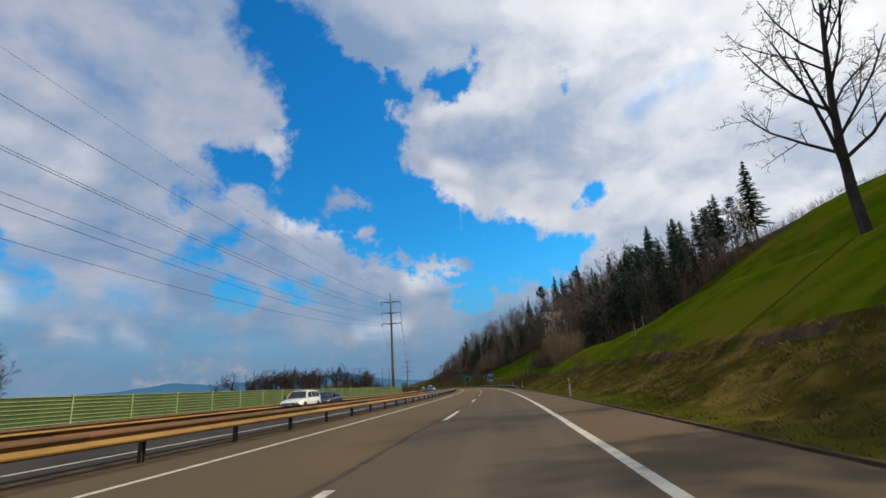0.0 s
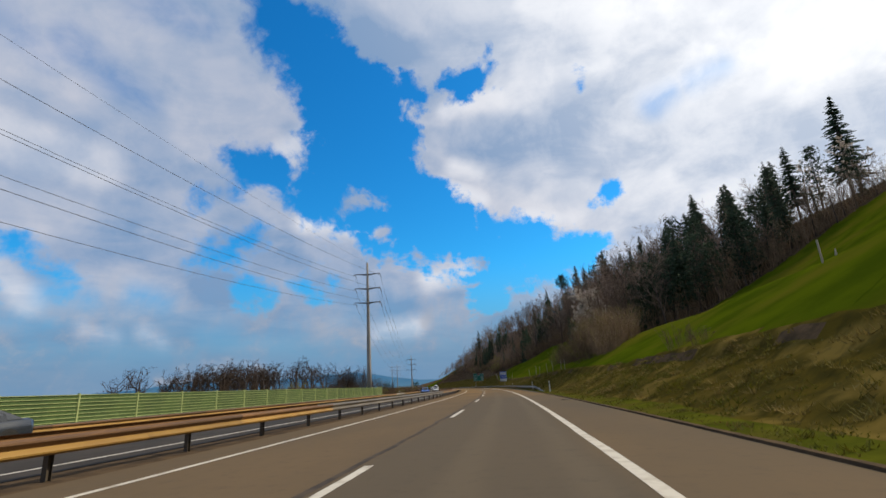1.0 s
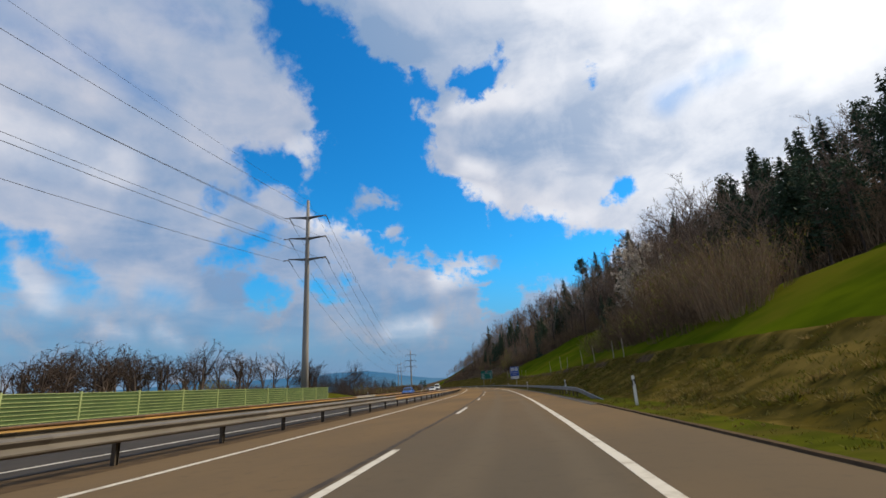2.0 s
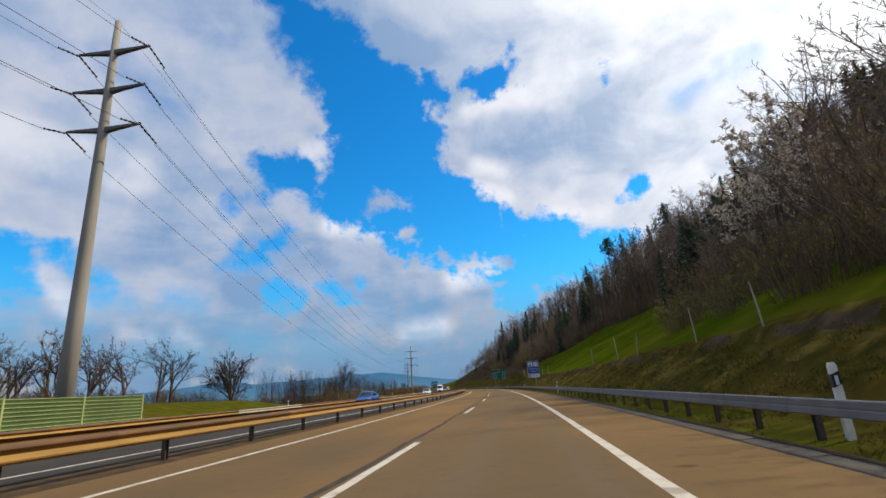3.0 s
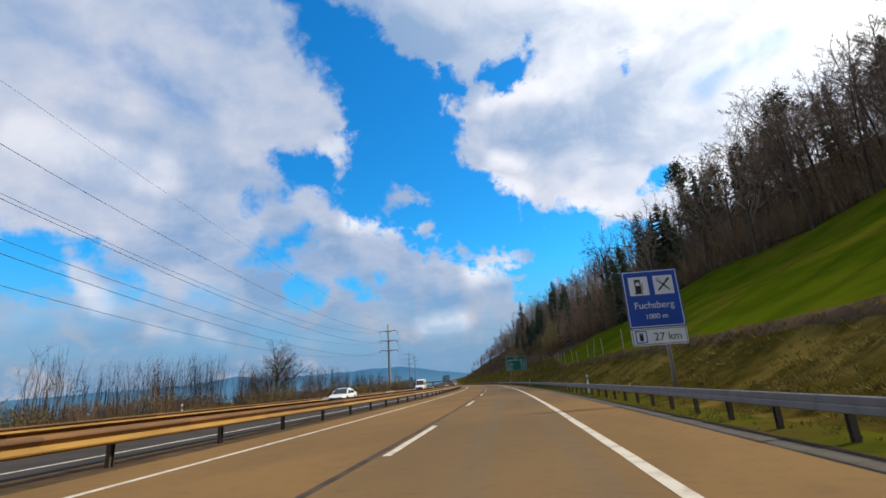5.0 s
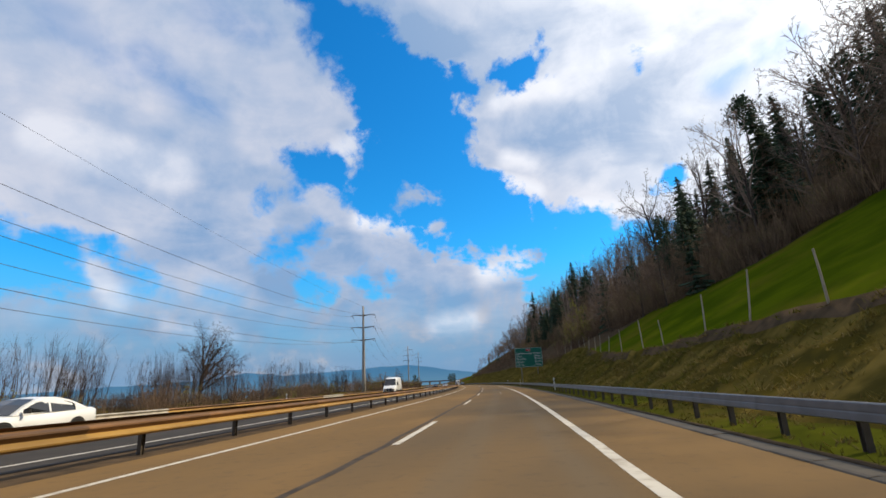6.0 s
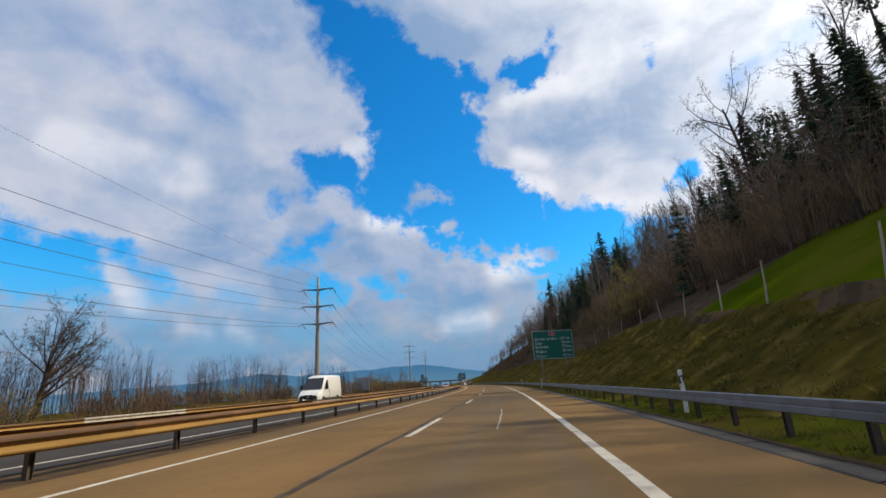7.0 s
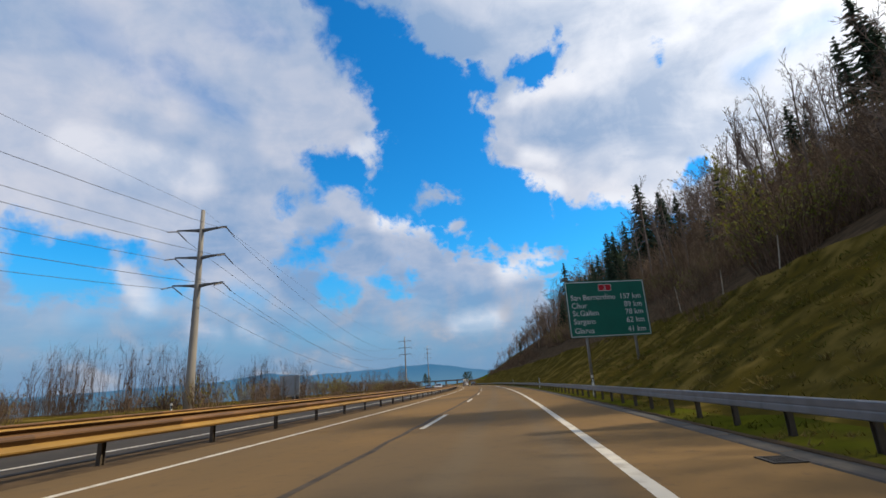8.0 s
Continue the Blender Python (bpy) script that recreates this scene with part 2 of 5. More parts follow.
STEEL = material("galvanised_steel", (0.24, 0.235, 0.225), (0.19, 0.185, 0.18), scale=1.5, rough=0.55, metal=0.15, bump=0.002, bump_scale=30, random_tint=0.12)
POST_MAT = material("rail_post_steel", (0.085, 0.066, 0.046), (0.055, 0.045, 0.036), scale=4.0, rough=0.7, metal=0.2, random_tint=0.15)
CONCRETE = material("concrete", (0.36, 0.34, 0.30), (0.27, 0.255, 0.225), scale=1.3, rough=0.9, bump=0.006, bump_scale=20, third=(0.22, 0.21, 0.185), third_scale=0.35)
POLE_MAT = material("pole_concrete", (0.27, 0.255, 0.235), (0.21, 0.20, 0.19), scale=0.9, rough=0.85, bump=0.004, bump_scale=18, stretch=(1, 1, 0.25))
ARM_MAT = material("arm_concrete", (0.12, 0.12, 0.125), (0.085, 0.085, 0.09), scale=2.0, rough=0.8)
WIRE = material("conductor", (0.10, 0.10, 0.11), rough=0.6, metal=0.3)
INSUL = material("insulator", (0.055, 0.040, 0.035), rough=0.35)
FENCE_PALE = material("fence_slat_paint", (0.33, 0.39, 0.165), (0.26, 0.32, 0.13), scale=1.5, rough=0.6, random_tint=0.07)
FENCE_GREEN = material("fence_panel_paint", (0.052, 0.098, 0.024), (0.036, 0.072, 0.018), scale=0.8, rough=0.7, random_tint=0.08)
DARK_TWIG = material("dark_twigs", (0.080, 0.058, 0.047), (0.052, 0.040, 0.034), scale=1.5, rough=0.95, random_tint=0.2, spec=0.05)
BARK = material("bark", (0.105, 0.080, 0.066), (0.062, 0.048, 0.040), scale=3.0, rough=0.95, bump=0.02, bump_scale=14, stretch=(1, 1, 0.3), random_tint=0.25, spec=0.1)
BARK_PALE = material("pale_bark", (0.205, 0.165, 0.130), (0.130, 0.100, 0.080), scale=3.0, rough=0.95, bump=0.015, bump_scale=14, stretch=(1, 1, 0.3), random_tint=0.25)
TWIG = material("twigs", (0.170, 0.130, 0.112), (0.115, 0.086, 0.073), scale=0.8, rough=0.95, random_tint=0.3, spec=0.05)
SLOPE_BRUSH = material("slope_brush", (0.270, 0.180, 0.112), (0.165, 0.115, 0.075), scale=0.5, rough=0.95, by_island=0.35, spec=0.05)
WOOD_TWIG = material("wood_twigs", (0.250, 0.182, 0.140), (0.165, 0.122, 0.096), scale=0.8, rough=0.95, random_tint=0.3, spec=0.05)
BRUSH = material("brush_twigs", (0.165, 0.110, 0.073), (0.100, 0.070, 0.048), scale=0.5, rough=0.95, by_island=0.35, spec=0.05)
BUD = material("spring_buds", (0.235, 0.215, 0.035), (0.15, 0.16, 0.03), scale=1.0, rough=0.8, leaf=0.35, by_island=0.25)
BLOSSOM = material("pale_blossom", (0.62, 0.55, 0.47), (0.42, 0.36, 0.29), scale=1.0, rough=0.8, leaf=0.3, by_island=0.25)
NEEDLE = material("needles", (0.046, 0.072, 0.042), (0.028, 0.047, 0.029), scale=0.7, rough=0.8, leaf=0.1, random_tint=0.25, by_island=0.3, spec=0.15)
PALE_STEM = material("stake_wood", (0.36, 0.31, 0.24), (0.25, 0.21, 0.16), scale=6, rough=0.9, stretch=(1, 1, 0.2))
SIGN_GREEN = material("sign_green", (0.004, 0.125, 0.090), (0.005, 0.110, 0.080), scale=0.9, rough=0.42)
SIGN_BLUE = material("sign_blue", (0.008, 0.062, 0.34), (0.010, 0.052, 0.29), scale=0.9, rough=0.42)
SIGN_WHITE = material("sign_white", (0.66, 0.67, 0.68), (0.58, 0.59, 0.60), scale=1.5, rough=0.45)
SIGN_RED = material("sign_red", (0.42, 0.010, 0.022), rough=0.45)
SIGN_BLACK = material("sign_black", (0.012, 0.012, 0.014), rough=0.5)
SIGN_BACK = material("sign_back_aluminium", (0.33, 0.35, 0.37), (0.27, 0.29, 0.31), scale=1.0, rough=0.5, metal=0.4)
WHITE_PLASTIC = material("white_plastic", (0.74, 0.73, 0.69), (0.60, 0.58, 0.53), scale=3.0, rough=0.55)
STONE_GREY = material("kerb_stone", (0.058, 0.048, 0.038), (0.034, 0.030, 0.025), scale=1.8, rough=0.92, bump=0.006, bump_scale=25)


# the asphalt is greyer in the worn right lane, ochre beside it
rt = ASPHALT.node_tree
rb = rt.nodes["Principled BSDF"]
here = rt.nodes.new("ShaderNodeTexCoord").outputs["Object"]
out_from = rt.nodes.new("ShaderNodeVectorMath")
out_from.operation = "DISTANCE"
rt.links.new(here, out_from.inputs[0])
out_from.inputs[1].default_value = (-RADIUS, 0, 0)
lateral = Val(rt, out_from.outputs[1]) - RADIUS + (noisy(rt, here, 0.25, 4.0) - 0.5) * 0.5
lane = lateral.ramp(-3.0, -2.4) * lateral.ramp(1.7, 0.9)
track = lateral.ramp(0.35, 0.75) * lateral.ramp(1.15, 0.8) + lateral.ramp(-0.35, -0.75) * lateral.ramp(-1.3, -0.9)
# first stretch painted darker and greyer, standing in for cloud shade
early = dot(rt, here, (0, 1, 0)).ramp(128.0, 62.0)
worn = mixed(rt, (lane * 0.28 + early * 0.62).op("MINIMUM", 0.9), Val(rt, rb.inputs["Base Color"].links[0].from_socket), (0.083, 0.070, 0.054))
worn = mixed(rt, track * 0.35, worn, (0.125, 0.100, 0.070))
worn = mixed(rt, noisy(rt, here, 3.0, 8.0, 0.7).ramp(0.50, 0.72) * 0.35, worn, (0.060, 0.050, 0.040))
rt.links.new(worn.sock, rb.inputs["Base Color"])
GREY_RAIL = material("dull_rail", (0.150, 0.132, 0.110), (0.100, 0.086, 0.070), scale=1.2, rough=0.5, metal=0.2, bump=0.003, bump_scale=25, random_tint=0.15, third=(0.085, 0.060, 0.040), third_scale=0.6, stretch=(1, 0.25, 1))
BRIGHT_RAIL = material("bright_rail", (0.43, 0.39, 0.33), (0.30, 0.27, 0.22), scale=1.5, rough=0.5, metal=0.15, random_tint=0.1)
IRON = material("cast_iron", (0.020, 0.018, 0.016), (0.035, 0.029, 0.024), scale=8.0, rough=0.7, metal=0.3)


class Mesh:
    """Vertices and faces gathered for one mesh."""

    def __init__(self):
        self.v, self.f, self.m = [], [], []

    def add(self, verts, faces, mi=0):
        k = len(self.v)
        self.v.extend([tuple(p) for p in verts])
        self.f.extend([tuple(i + k for i in q) for q in faces])
        self.m.extend([mi] * len(faces))
        return self

    def box(self, x0, x1, y0, y1, z0, z1, m=None, mi=0):
        pts = [Vector(p) for p in itertools.product((x0, x1), (y0, y1), (z0, z1))]
        if m is not None:
            pts = [m @ p for p in pts]
        return self.add(pts, [(0, 1, 3, 2), (4, 6, 7, 5), (0, 4, 5, 1), (2, 3, 7, 6), (0, 2, 6, 4), (1, 5, 7, 3)], mi)

    def tube(self, pts, radii, sides=6, cap=True, mi=0):
        k, rows = len(pts), []
        for i, p in enumerate(pts):
            w = (Vector(pts[min(i + 1, k - 1)]) - Vector(pts[max(i - 1, 0)])).normalized()
            a = w.cross(Vector((0, 0, 1)) if abs(w.z) < 0.95 else Vector((1, 0, 0))).normalized()
            b = w.cross(a)
            r = radii[i] if not isinstance(radii, (int, float)) else radii
            rows.append([Vector(p) + (a * math.cos(q) + b * math.sin(q)) * r for q in (2 * math.pi * j / sides for j in range(sides))])
        faces = [(i * sides + j, i * sides + (j + 1) % sides, (i + 1) * sides + (j + 1) % sides, (i + 1) * sides + j) for i in range(k - 1) for j in range(sides)]
        if cap:
            faces += [tuple(range(sides - 1, -1, -1)), tuple((k - 1) * sides + j for j in range(sides))]
        return self.add([p for r in rows for p in r], faces, mi)

    def grid(self, rows, mi=0, closed=False):
        """A sheet through rows of points."""
        n = len(rows[0])
        last = n if closed else n - 1
        faces = [(i * n + j, i * n + (j + 1) % n, (i + 1) * n + (j + 1) % n, (i + 1) * n + j) for i in range(len(rows) - 1) for j in range(last)]
        return self.add([p for r in rows for p in r], faces, mi)

    def disc(self, c, r, n=16, mi=0, depth=0.0, axis="y"):
        ring = [(math.cos(2 * math.pi * i / n) * r, math.sin(2 * math.pi * i / n) * r) for i in range(n)]

        def put(a, b, h):
            return {"y": (c[0] + a, c[1] + h, c[2] + b), "x": (c[0] + h, c[1] + a, c[2] + b), "z": (c[0] + a, c[1] + b, c[2] + h)}[axis]
        pts = [put(a, b, -depth / 2) for a, b in ring] + [put(a, b, depth / 2) for a, b in ring]
        return self.add(pts, [tuple(range(n)), tuple(range(2 * n - 1, n - 1, -1))] + [(i, (i + 1) % n, n + (i + 1) % n, n + i) for i in range(n)], mi)

    def data(self, name, *mats, smooth=False):
        me = bpy.data.meshes.new(name)
        me.from_pydata(self.v, [], self.f)
        for m in mats:
            me.materials.append(m)
        if len(mats) > 1:
            me.polygons.foreach_set("material_index", self.m)
        if smooth:
            me.polygons.foreach_set("use_smooth", [True] * len(self.f))
        me.update()
        return me


def part(name, mesh, parent, m=None, label=""):
    """One mesh object under a thing or a part, at the pose m within it."""
    ob = new(name, mesh)
    ob.parent = parent
    if m is not None:
        ob.matrix_basis = m
    if label:
        ob["label"] = label
    return ob


def thing(name, label, category, group="", m=None, mesh=None, kind=""):
    ob = new(name, mesh)
    if m is not None:
        ob.matrix_basis = m
    return tagged(ob, label, category, group, kind)


def steps(a, b, step):
    n = max(1, round((b - a) / step))
    return [a + (b - a) * i / n for i in range(n + 1)]


def place(s, d, z=0.0, turn=0.0):
    """The pose of a thing that stands at s, d, faces along the road and is turned by so many degrees."""
    p = at(s, d, z)
    return pose(p.x, p.y, p.z, 0, 0, heading(s) + turn)


def smooth01(x, a, b):
    x = min(1.0, max(0.0, (x - a) / (b - a)))
    return x * x * (3 - 2 * x)


# ---- the lie of the land ----


def bank_top(s):
    """Where the cut bank beside the road ends: metres right of the lane."""
    return 9.7 + 4.6 * smooth01(s, 245, 300)


def land(s, d):
    if d >= 0:
        if d < 3.95:
            return -0.05
        dt = bank_top(s)
        zt = 0.1 + (0.54 + 0.05 * smooth01(s, 90, 140) + 0.06 * smooth01(s, 140, 210)) * (dt - 5.6)
        lip = 0.26
        if d < 5.6:
            z = -0.05 + 0.15 * (d - 3.95) / 1.65
        elif d < dt:
            q = (d - 5.6) / (dt - 5.6)
            z = 0.1 + (zt - lip - 0.1) * (0.85 * q + 0.15 * q * q) + lip * smooth01(d, dt - 0.45, dt)
        else:
            e = max(0.0, d - dt - 0.9)
            bowl = float(np.interp(d, (dt, 20, 30, 38, 48, 60, 80, 100, 130, 200), (zt, 7.0, 8.6, 11.2, 17.0, 25.0, 35.5, 44, 51, 57)))
            knoll = float(np.interp(d, (dt, 20, 26, 60, 130), (zt, 8.2, 9.2, 12, 15)))
            near = smooth01(s, 42, 84)
            early = knoll * (1 - near) + bowl * near
            late = zt + 0.05 + min(e, 75) * (0.47 + 0.15 * smooth01(s, 215, 310)) + 0.25 * max(0.0, min(e - 75, 70))
            mixf = smooth01(s, 140, 200)
            z = early * (1 - mixf) + late * mixf
        z *= 1.0 - 0.62 * smooth01(s, 540, 760)
        if s > 900:
            z *= max(0.1, 1 - (s - 900) / 900)
        rough = noise.noise(Vector((s * 0.05, d * 0.05, 0))) * min(1.2, 0.06 * (d - 5.6)) if d > 5.6 else 0
        rough += (noise.noise(Vector((s * 0.5, d * 0.9, 3))) * 0.16 + noise.noise(Vector((s * 1.1, d * 2.0, 7))) * 0.10) * smooth01(d, 4.6, 6.5) * (1 - 0.7 * smooth01(d, dt, dt + 2))
        return z + rough
    e = -d
    if e < 21.4:
        return -0.05
    mound = smooth01(s, 118, 140) * (1 - smooth01(s, 158, 178))
    z = -0.05 + mound * 1.7 * smooth01(e, 22.5, 33)
    low = -0.4 * smooth01(e, 22, 30) * (1 - mound) * (1 - smooth01(s, 100, 130)) + 0.4 * smooth01(s, 220, 300) * smooth01(e, 22, 28)
    z += low
    z -= 8 * smooth01(e, 60, 140) + 22 * smooth01(e, 130, 420) + 25 * smooth01(e, 400, 900)
    return z + noise.noise(Vector((s * 0.04, d * 0.04, 5))) * min(0.5, 0.03 * (e - 21.4))


def forest_edge(s):
    """Metres right of the lane at which the wood begins."""
    return float(np.interp(s, (0, 105, 112, 124, 130, 150, 175, 184, 204, 226, 240, 257, 268, 280, 300, 320, 372, 430, 600), (130, 130, 70, 38, 21, 21, 25, 32, 45, 46, 38, 33, 25, 19, 19, 21, 27, 26, 24)))


def place_far(s, d, z):
    """As at(), but with the outskirts moved sideways in one direction, so that they never fold."""
    lim = 420.0
    if abs(d) <= lim:
        return at(s, d, z)
    p = at(s, math.copysign(lim, d), z)
    return p + Vector((-0.955, -0.296, 0)) * (-d - lim) if d < 0 else p + Vector((0.955, 0.296, 0)) * (d - lim)


S_LINES = steps(-160, 0, 8) + steps(1.3, 330, 1.3) + steps(332.6, 420, 2.6) + steps(425, 620, 6) + steps(630, 1000, 18) + [1080, 1200, 1400, 1700, 2100, 2600, 3200, 3900, 4600]
D_LINES = ([-4300, -3600, -2900, -2300, -1800, -1400, -1100, -850, -650, -500, -420, -340, -280, -230, -190, -160, -135, -115] + steps(-100, -44, 5) + steps(-40, -24, 2)
           + [-23, -22.4, -21.4, -20.4, -12, -4, 0, 3.0, 3.95, 4.3, 4.7, 5.1, 5.6] + steps(6.0, 15.2, 0.42) + [15.9, 16.8] + steps(17.8, 46, 1.6) + steps(48, 90, 3.5)
           + [97, 106, 118, 132, 150, 175, 210, 260, 330, 420, 600, 900, 1300, 1900, 2600])
ground = Mesh()
for s in S_LINES:
    ground.v.extend([tuple(place_far(s, d, land(s, d))) for d in D_LINES])
nd = len(D_LINES)
for i in range(len(S_LINES) - 1):
    for j in range(nd - 1):
        s, d = (S_LINES[i] + S_LINES[i + 1]) / 2, (D_LINES[j] + D_LINES[j + 1]) / 2
        wob = noise.noise(Vector((s * 0.06, d * 0.06, 9))) * 2.2
        if d > 0:
            mi = 0 if d < 5.4 + wob * 0.4 else 1 if d < bank_top(s) - 0.42 else 3 if d < bank_top(s) + 0.05 + wob * 0.1 and noise.noise(Vector((s * 0.21, 4, d))) > (-0.2 if s > 140 else 0.15) else 1 if d < bank_top(s) + 0.4 + wob * 0.3 else 2 if d < forest_edge(s) + wob else 3
            if s > 276 and 6 < d < 60:
                mi = 1 if d < bank_top(s) + 1 + wob * 0.3 else 3
            if s > 560 and d > 11:
                mi = 2 if 570 < s < 640 + d else 3
        else:
            mi = 5 if d < -420 else 4 if d < -70 else 0 if 118 < s < 172 else 1
        ground.f.append((i * nd + j, i * nd + j + 1, (i + 1) * nd + j + 1, (i + 1) * nd + j))
        ground.m.append(mi)
thing("ground", "grassy motorway verge, cut bank, steep green meadow and leaf-strewn wood floor", "ground", mesh=ground.data("ground", GRASS, BANK, MEADOW, LITTER, FIELD, LAKE, smooth=True), kind="structure")


def ribbon(name, d0, d1, z, mat, s0=-160.0, s1=1500.0, step=6.0, crown=0.0):
    """A sheet along the road between two lines, with turned-down edges."""
    me = Mesh()
    rows = []
    for s in steps(s0, min(s1, 600), step) + (steps(640, s1, 60) if s1 > 640 else []):
        rows.append([at(s, d0, z - 0.12), at(s, d0, z), at(s, (d0 + d1) / 2, z + crown), at(s, d1, z), at(s, d1, z - 0.12)])
    me.grid([r[::-1] for r in rows])
    return me.data(name, mat)


thing("road", "brownish-grey worn asphalt carriageway with two lanes and a hard shoulder", "road", mesh=ribbon("road", -7.75, 3.94, 0.0, ASPHALT), kind="structure")
thing("road_oncoming", "darker grey asphalt carriageway of the oncoming traffic", "road", mesh=ribbon("road_oncoming", -20.3, -9.35, -0.004, ASPHALT_OLD), kind="structure")
# dark brown covers both the grit and the barrier's shadow, painted in
thing("median_strip", "narrow brown gritty median strip, darkened for the central barrier's shadow", "median strip", mesh=ribbon("median_strip", -9.34, -7.76, -0.012, DIRT), kind="structure")


def line_mesh(d0, d1, s0, s1, z, mat, worn=0.0):
    me = Mesh()
    for s in steps(s0, s1, 3.0)[:-1]:
        e = 3.0 if s1 - s0 > 3 else s1 - s0
        me.grid([[at(s + q, d1 + worn * noise.noise(Vector((s + q, d1, 0))), z), at(s + q, d0 + worn * noise.noise(Vector((s + q, d0, 0))), z)] for q in (0, e / 2, e)])
    return me.data("line", mat)


for name, d0, d1, z in (("edge_line_right", 1.32, 1.51, 0.004), ("edge_line_left", -6.38, -6.22, 0.004), ("edge_line_oncoming", -10.55, -10.38, 0.001), ("edge_line_verge", -18.9, -18.7, 0.001)):
    thing(name, "worn white painted edge line on the asphalt", "road marking", mesh=line_mesh(d0, d1, -60, 620, z, PAINT, 0.02), kind="structure")

dash_mesh = Mesh().grid([[(-0.085 + 0.01 * (i % 2), -6 + i, 0), (0.085 - 0.008 * ((i + 1) % 2), -6 + i, 0)] for i in range(7)]).data("lane_dash", PAINT)
for k in range(-3, 32):
    thing("lane_dash", "white painted lane dash on brownish asphalt", "lane dash", "lane dashes", mesh=dash_mesh, m=place(6.69 + 18 * k, -2.48, 0.004))
    thing("lane_dash", "white painted lane dash on the oncoming carriageway", "lane dash", "lane dashes of the oncoming side", mesh=dash_mesh, m=place(12.0 + 18 * k, -14.4, 0.001))
thing("tar_seam", "dark tarred seam along the lane joint", "road seam", mesh=line_mesh(-2.78, -2.64, -60, 400, 0.003, TAR, 0.10), kind="structure")
random.seed(3)
kerb_stone = Mesh()
kerb_stone.grid([[(0.16, y, -0.1), (0.16, y, 0.030), (0.13, y, 0.036), (-0.10, y, 0.028), (-0.15, y, 0.018), (-0.17, y, 0.002)] for y in (0.006, 0.5, 0.994)])
kerb_stone = kerb_stone.data("kerb_stone", STONE_GREY)
kerb = thing("kerb", "low grey kerb of worn stones along the road edge", "kerb", kind="structure")
for k in range(290):
    part("kerb_stone", kerb_stone, kerb, place(92.0 + k, 3.66, random.uniform(-0.006, 0.006), random.uniform(-0.4, 0.4)))
soil = Mesh()
soil.grid([[at(s, 4.12 + 0.07 * noise.noise(Vector((s * 0.8, 0, 0))), 0.0), at(s, 3.98, 0.028 + 0.02 * noise.noise(Vector((s * 1.5, 2, 0)))), at(s, 3.83 + 0.03 * noise.noise(Vector((s * 1.2, 1, 0))), 0.045), at(s, 3.80, -0.05)] for s in steps(-20, 420, 0.8)])
thing("soil_edge", "dark bare soil edge between asphalt and grass", "soil edge", mesh=soil.data("soil_edge", DIRT), kind="structure")



def grate(s, d):
    ob = thing("drain_grate", "dark cast-iron drain grate set in the road edge", "drain grate", "drain grates", place(s, d, 0.003))
    rimm = Mesh()
    for x0, x1, y0, y1 in ((-0.20, 0.20, -0.25, -0.21), (-0.20, 0.20, 0.21, 0.25), (-0.20, -0.16, -0.21, 0.21), (0.16, 0.20, -0.21, 0.21)):
        rimm.box(x0, x1, y0, y1, -0.05, 0.014)
    part("frame", rimm.data("frame", IRON), ob)
    bar = Mesh().box(-0.16, 0.16, -0.015, 0.015, -0.04, 0.010).data("bar", IRON)
    for i in range(7):
        part("bar", bar, ob, pose(0, -0.18 + 0.06 * i, 0))


for s, d in ((35.1, -6.85), (65.9, 3.30), (160.0, 3.25), (281.5, 3.30)):
    grate(s, d)
thing("road_scar", "pale scraped streak in the asphalt of the lane", "road scar", mesh=line_mesh(-0.35, -0.30, 253.5, 262.5, 0.003, POLE_MAT, 0.05), kind="structure")

# ---- barriers ----
W_PROFILE = [(0.0, 0.155), (0.03, 0.150), (0.078, 0.115), (0.083, 0.085), (0.030, 0.030), (0.004, 0.0), (0.030, -0.030), (0.083, -0.085), (0.078, -0.115), (0.03, -0.150), (0.0, -0.155)]


BOX_PROFILE = [(0.0, 0.125), (0.035, 0.122), (0.05, 0.108), (0.048, 0.02), (0.044, 0.0), (0.048, -0.02), (0.05, -0.108), (0.035, -0.122), (0.0, -0.125)]


def beam_mesh(name, mat, length=4.06, side=1, shape=W_PROFILE, upper=None):
    """A W-shaped rail of one bay; its waves stand out to +x or -x."""
    me = Mesh()
    prof = [(p * side, z) for p, z in shape] + [((p - 0.006) * side, z) for p, z in reversed(shape)]
    prof = prof if side > 0 else prof[::-1]
    me.grid([[(p, y, z) for p, z in prof] for y in (0, length)], closed=True)
    if upper is None:
        return me.data(name, mat)
    n = len(prof)
    me.m = [int(prof[j % n][1] + prof[(j + 1) % n][1] > 0) for j in range(len(me.f))]
    return me.data(name, mat, upper)


post_i = Mesh()
for x0, x1, y0, y1 in ((-0.05, 0.05, -0.06, -0.052), (-0.05, 0.05, 0.052, 0.06), (-0.005, 0.005, -0.052, 0.052)):
    post_i.box(x0, x1, y0, y1, -0.2, 0.68)
post_i = post_i.data("rail_post", POST_MAT)
post_low = Mesh()
for x0, x1, y0, y1 in ((-0.045, 0.045, -0.055, -0.047), (-0.045, 0.045, 0.047, 0.055), (-0.005, 0.005, -0.047, 0.047)):
    post_low.box(x0, x1, y0, y1, -0.25, 0.60)
post_low = post_low.data("rail_post", POST_MAT)
arm_mesh = Mesh().box(-0.33, 0.33, -0.035, 0.035, 0.50, 0.56).data("spacer", POST_MAT)
near_beam, far_beam = beam_mesh("rail", GALV, side=1, upper=RUSTY), beam_mesh("rail", RUSTY, side=-1)
bright_beam, dull_beam, dull_far = beam_mesh("rail", BRIGHT_RAIL, side=-1), beam_mesh("rail", GREY_RAIL, side=1), beam_mesh("rail", GREY_RAIL, side=-1)
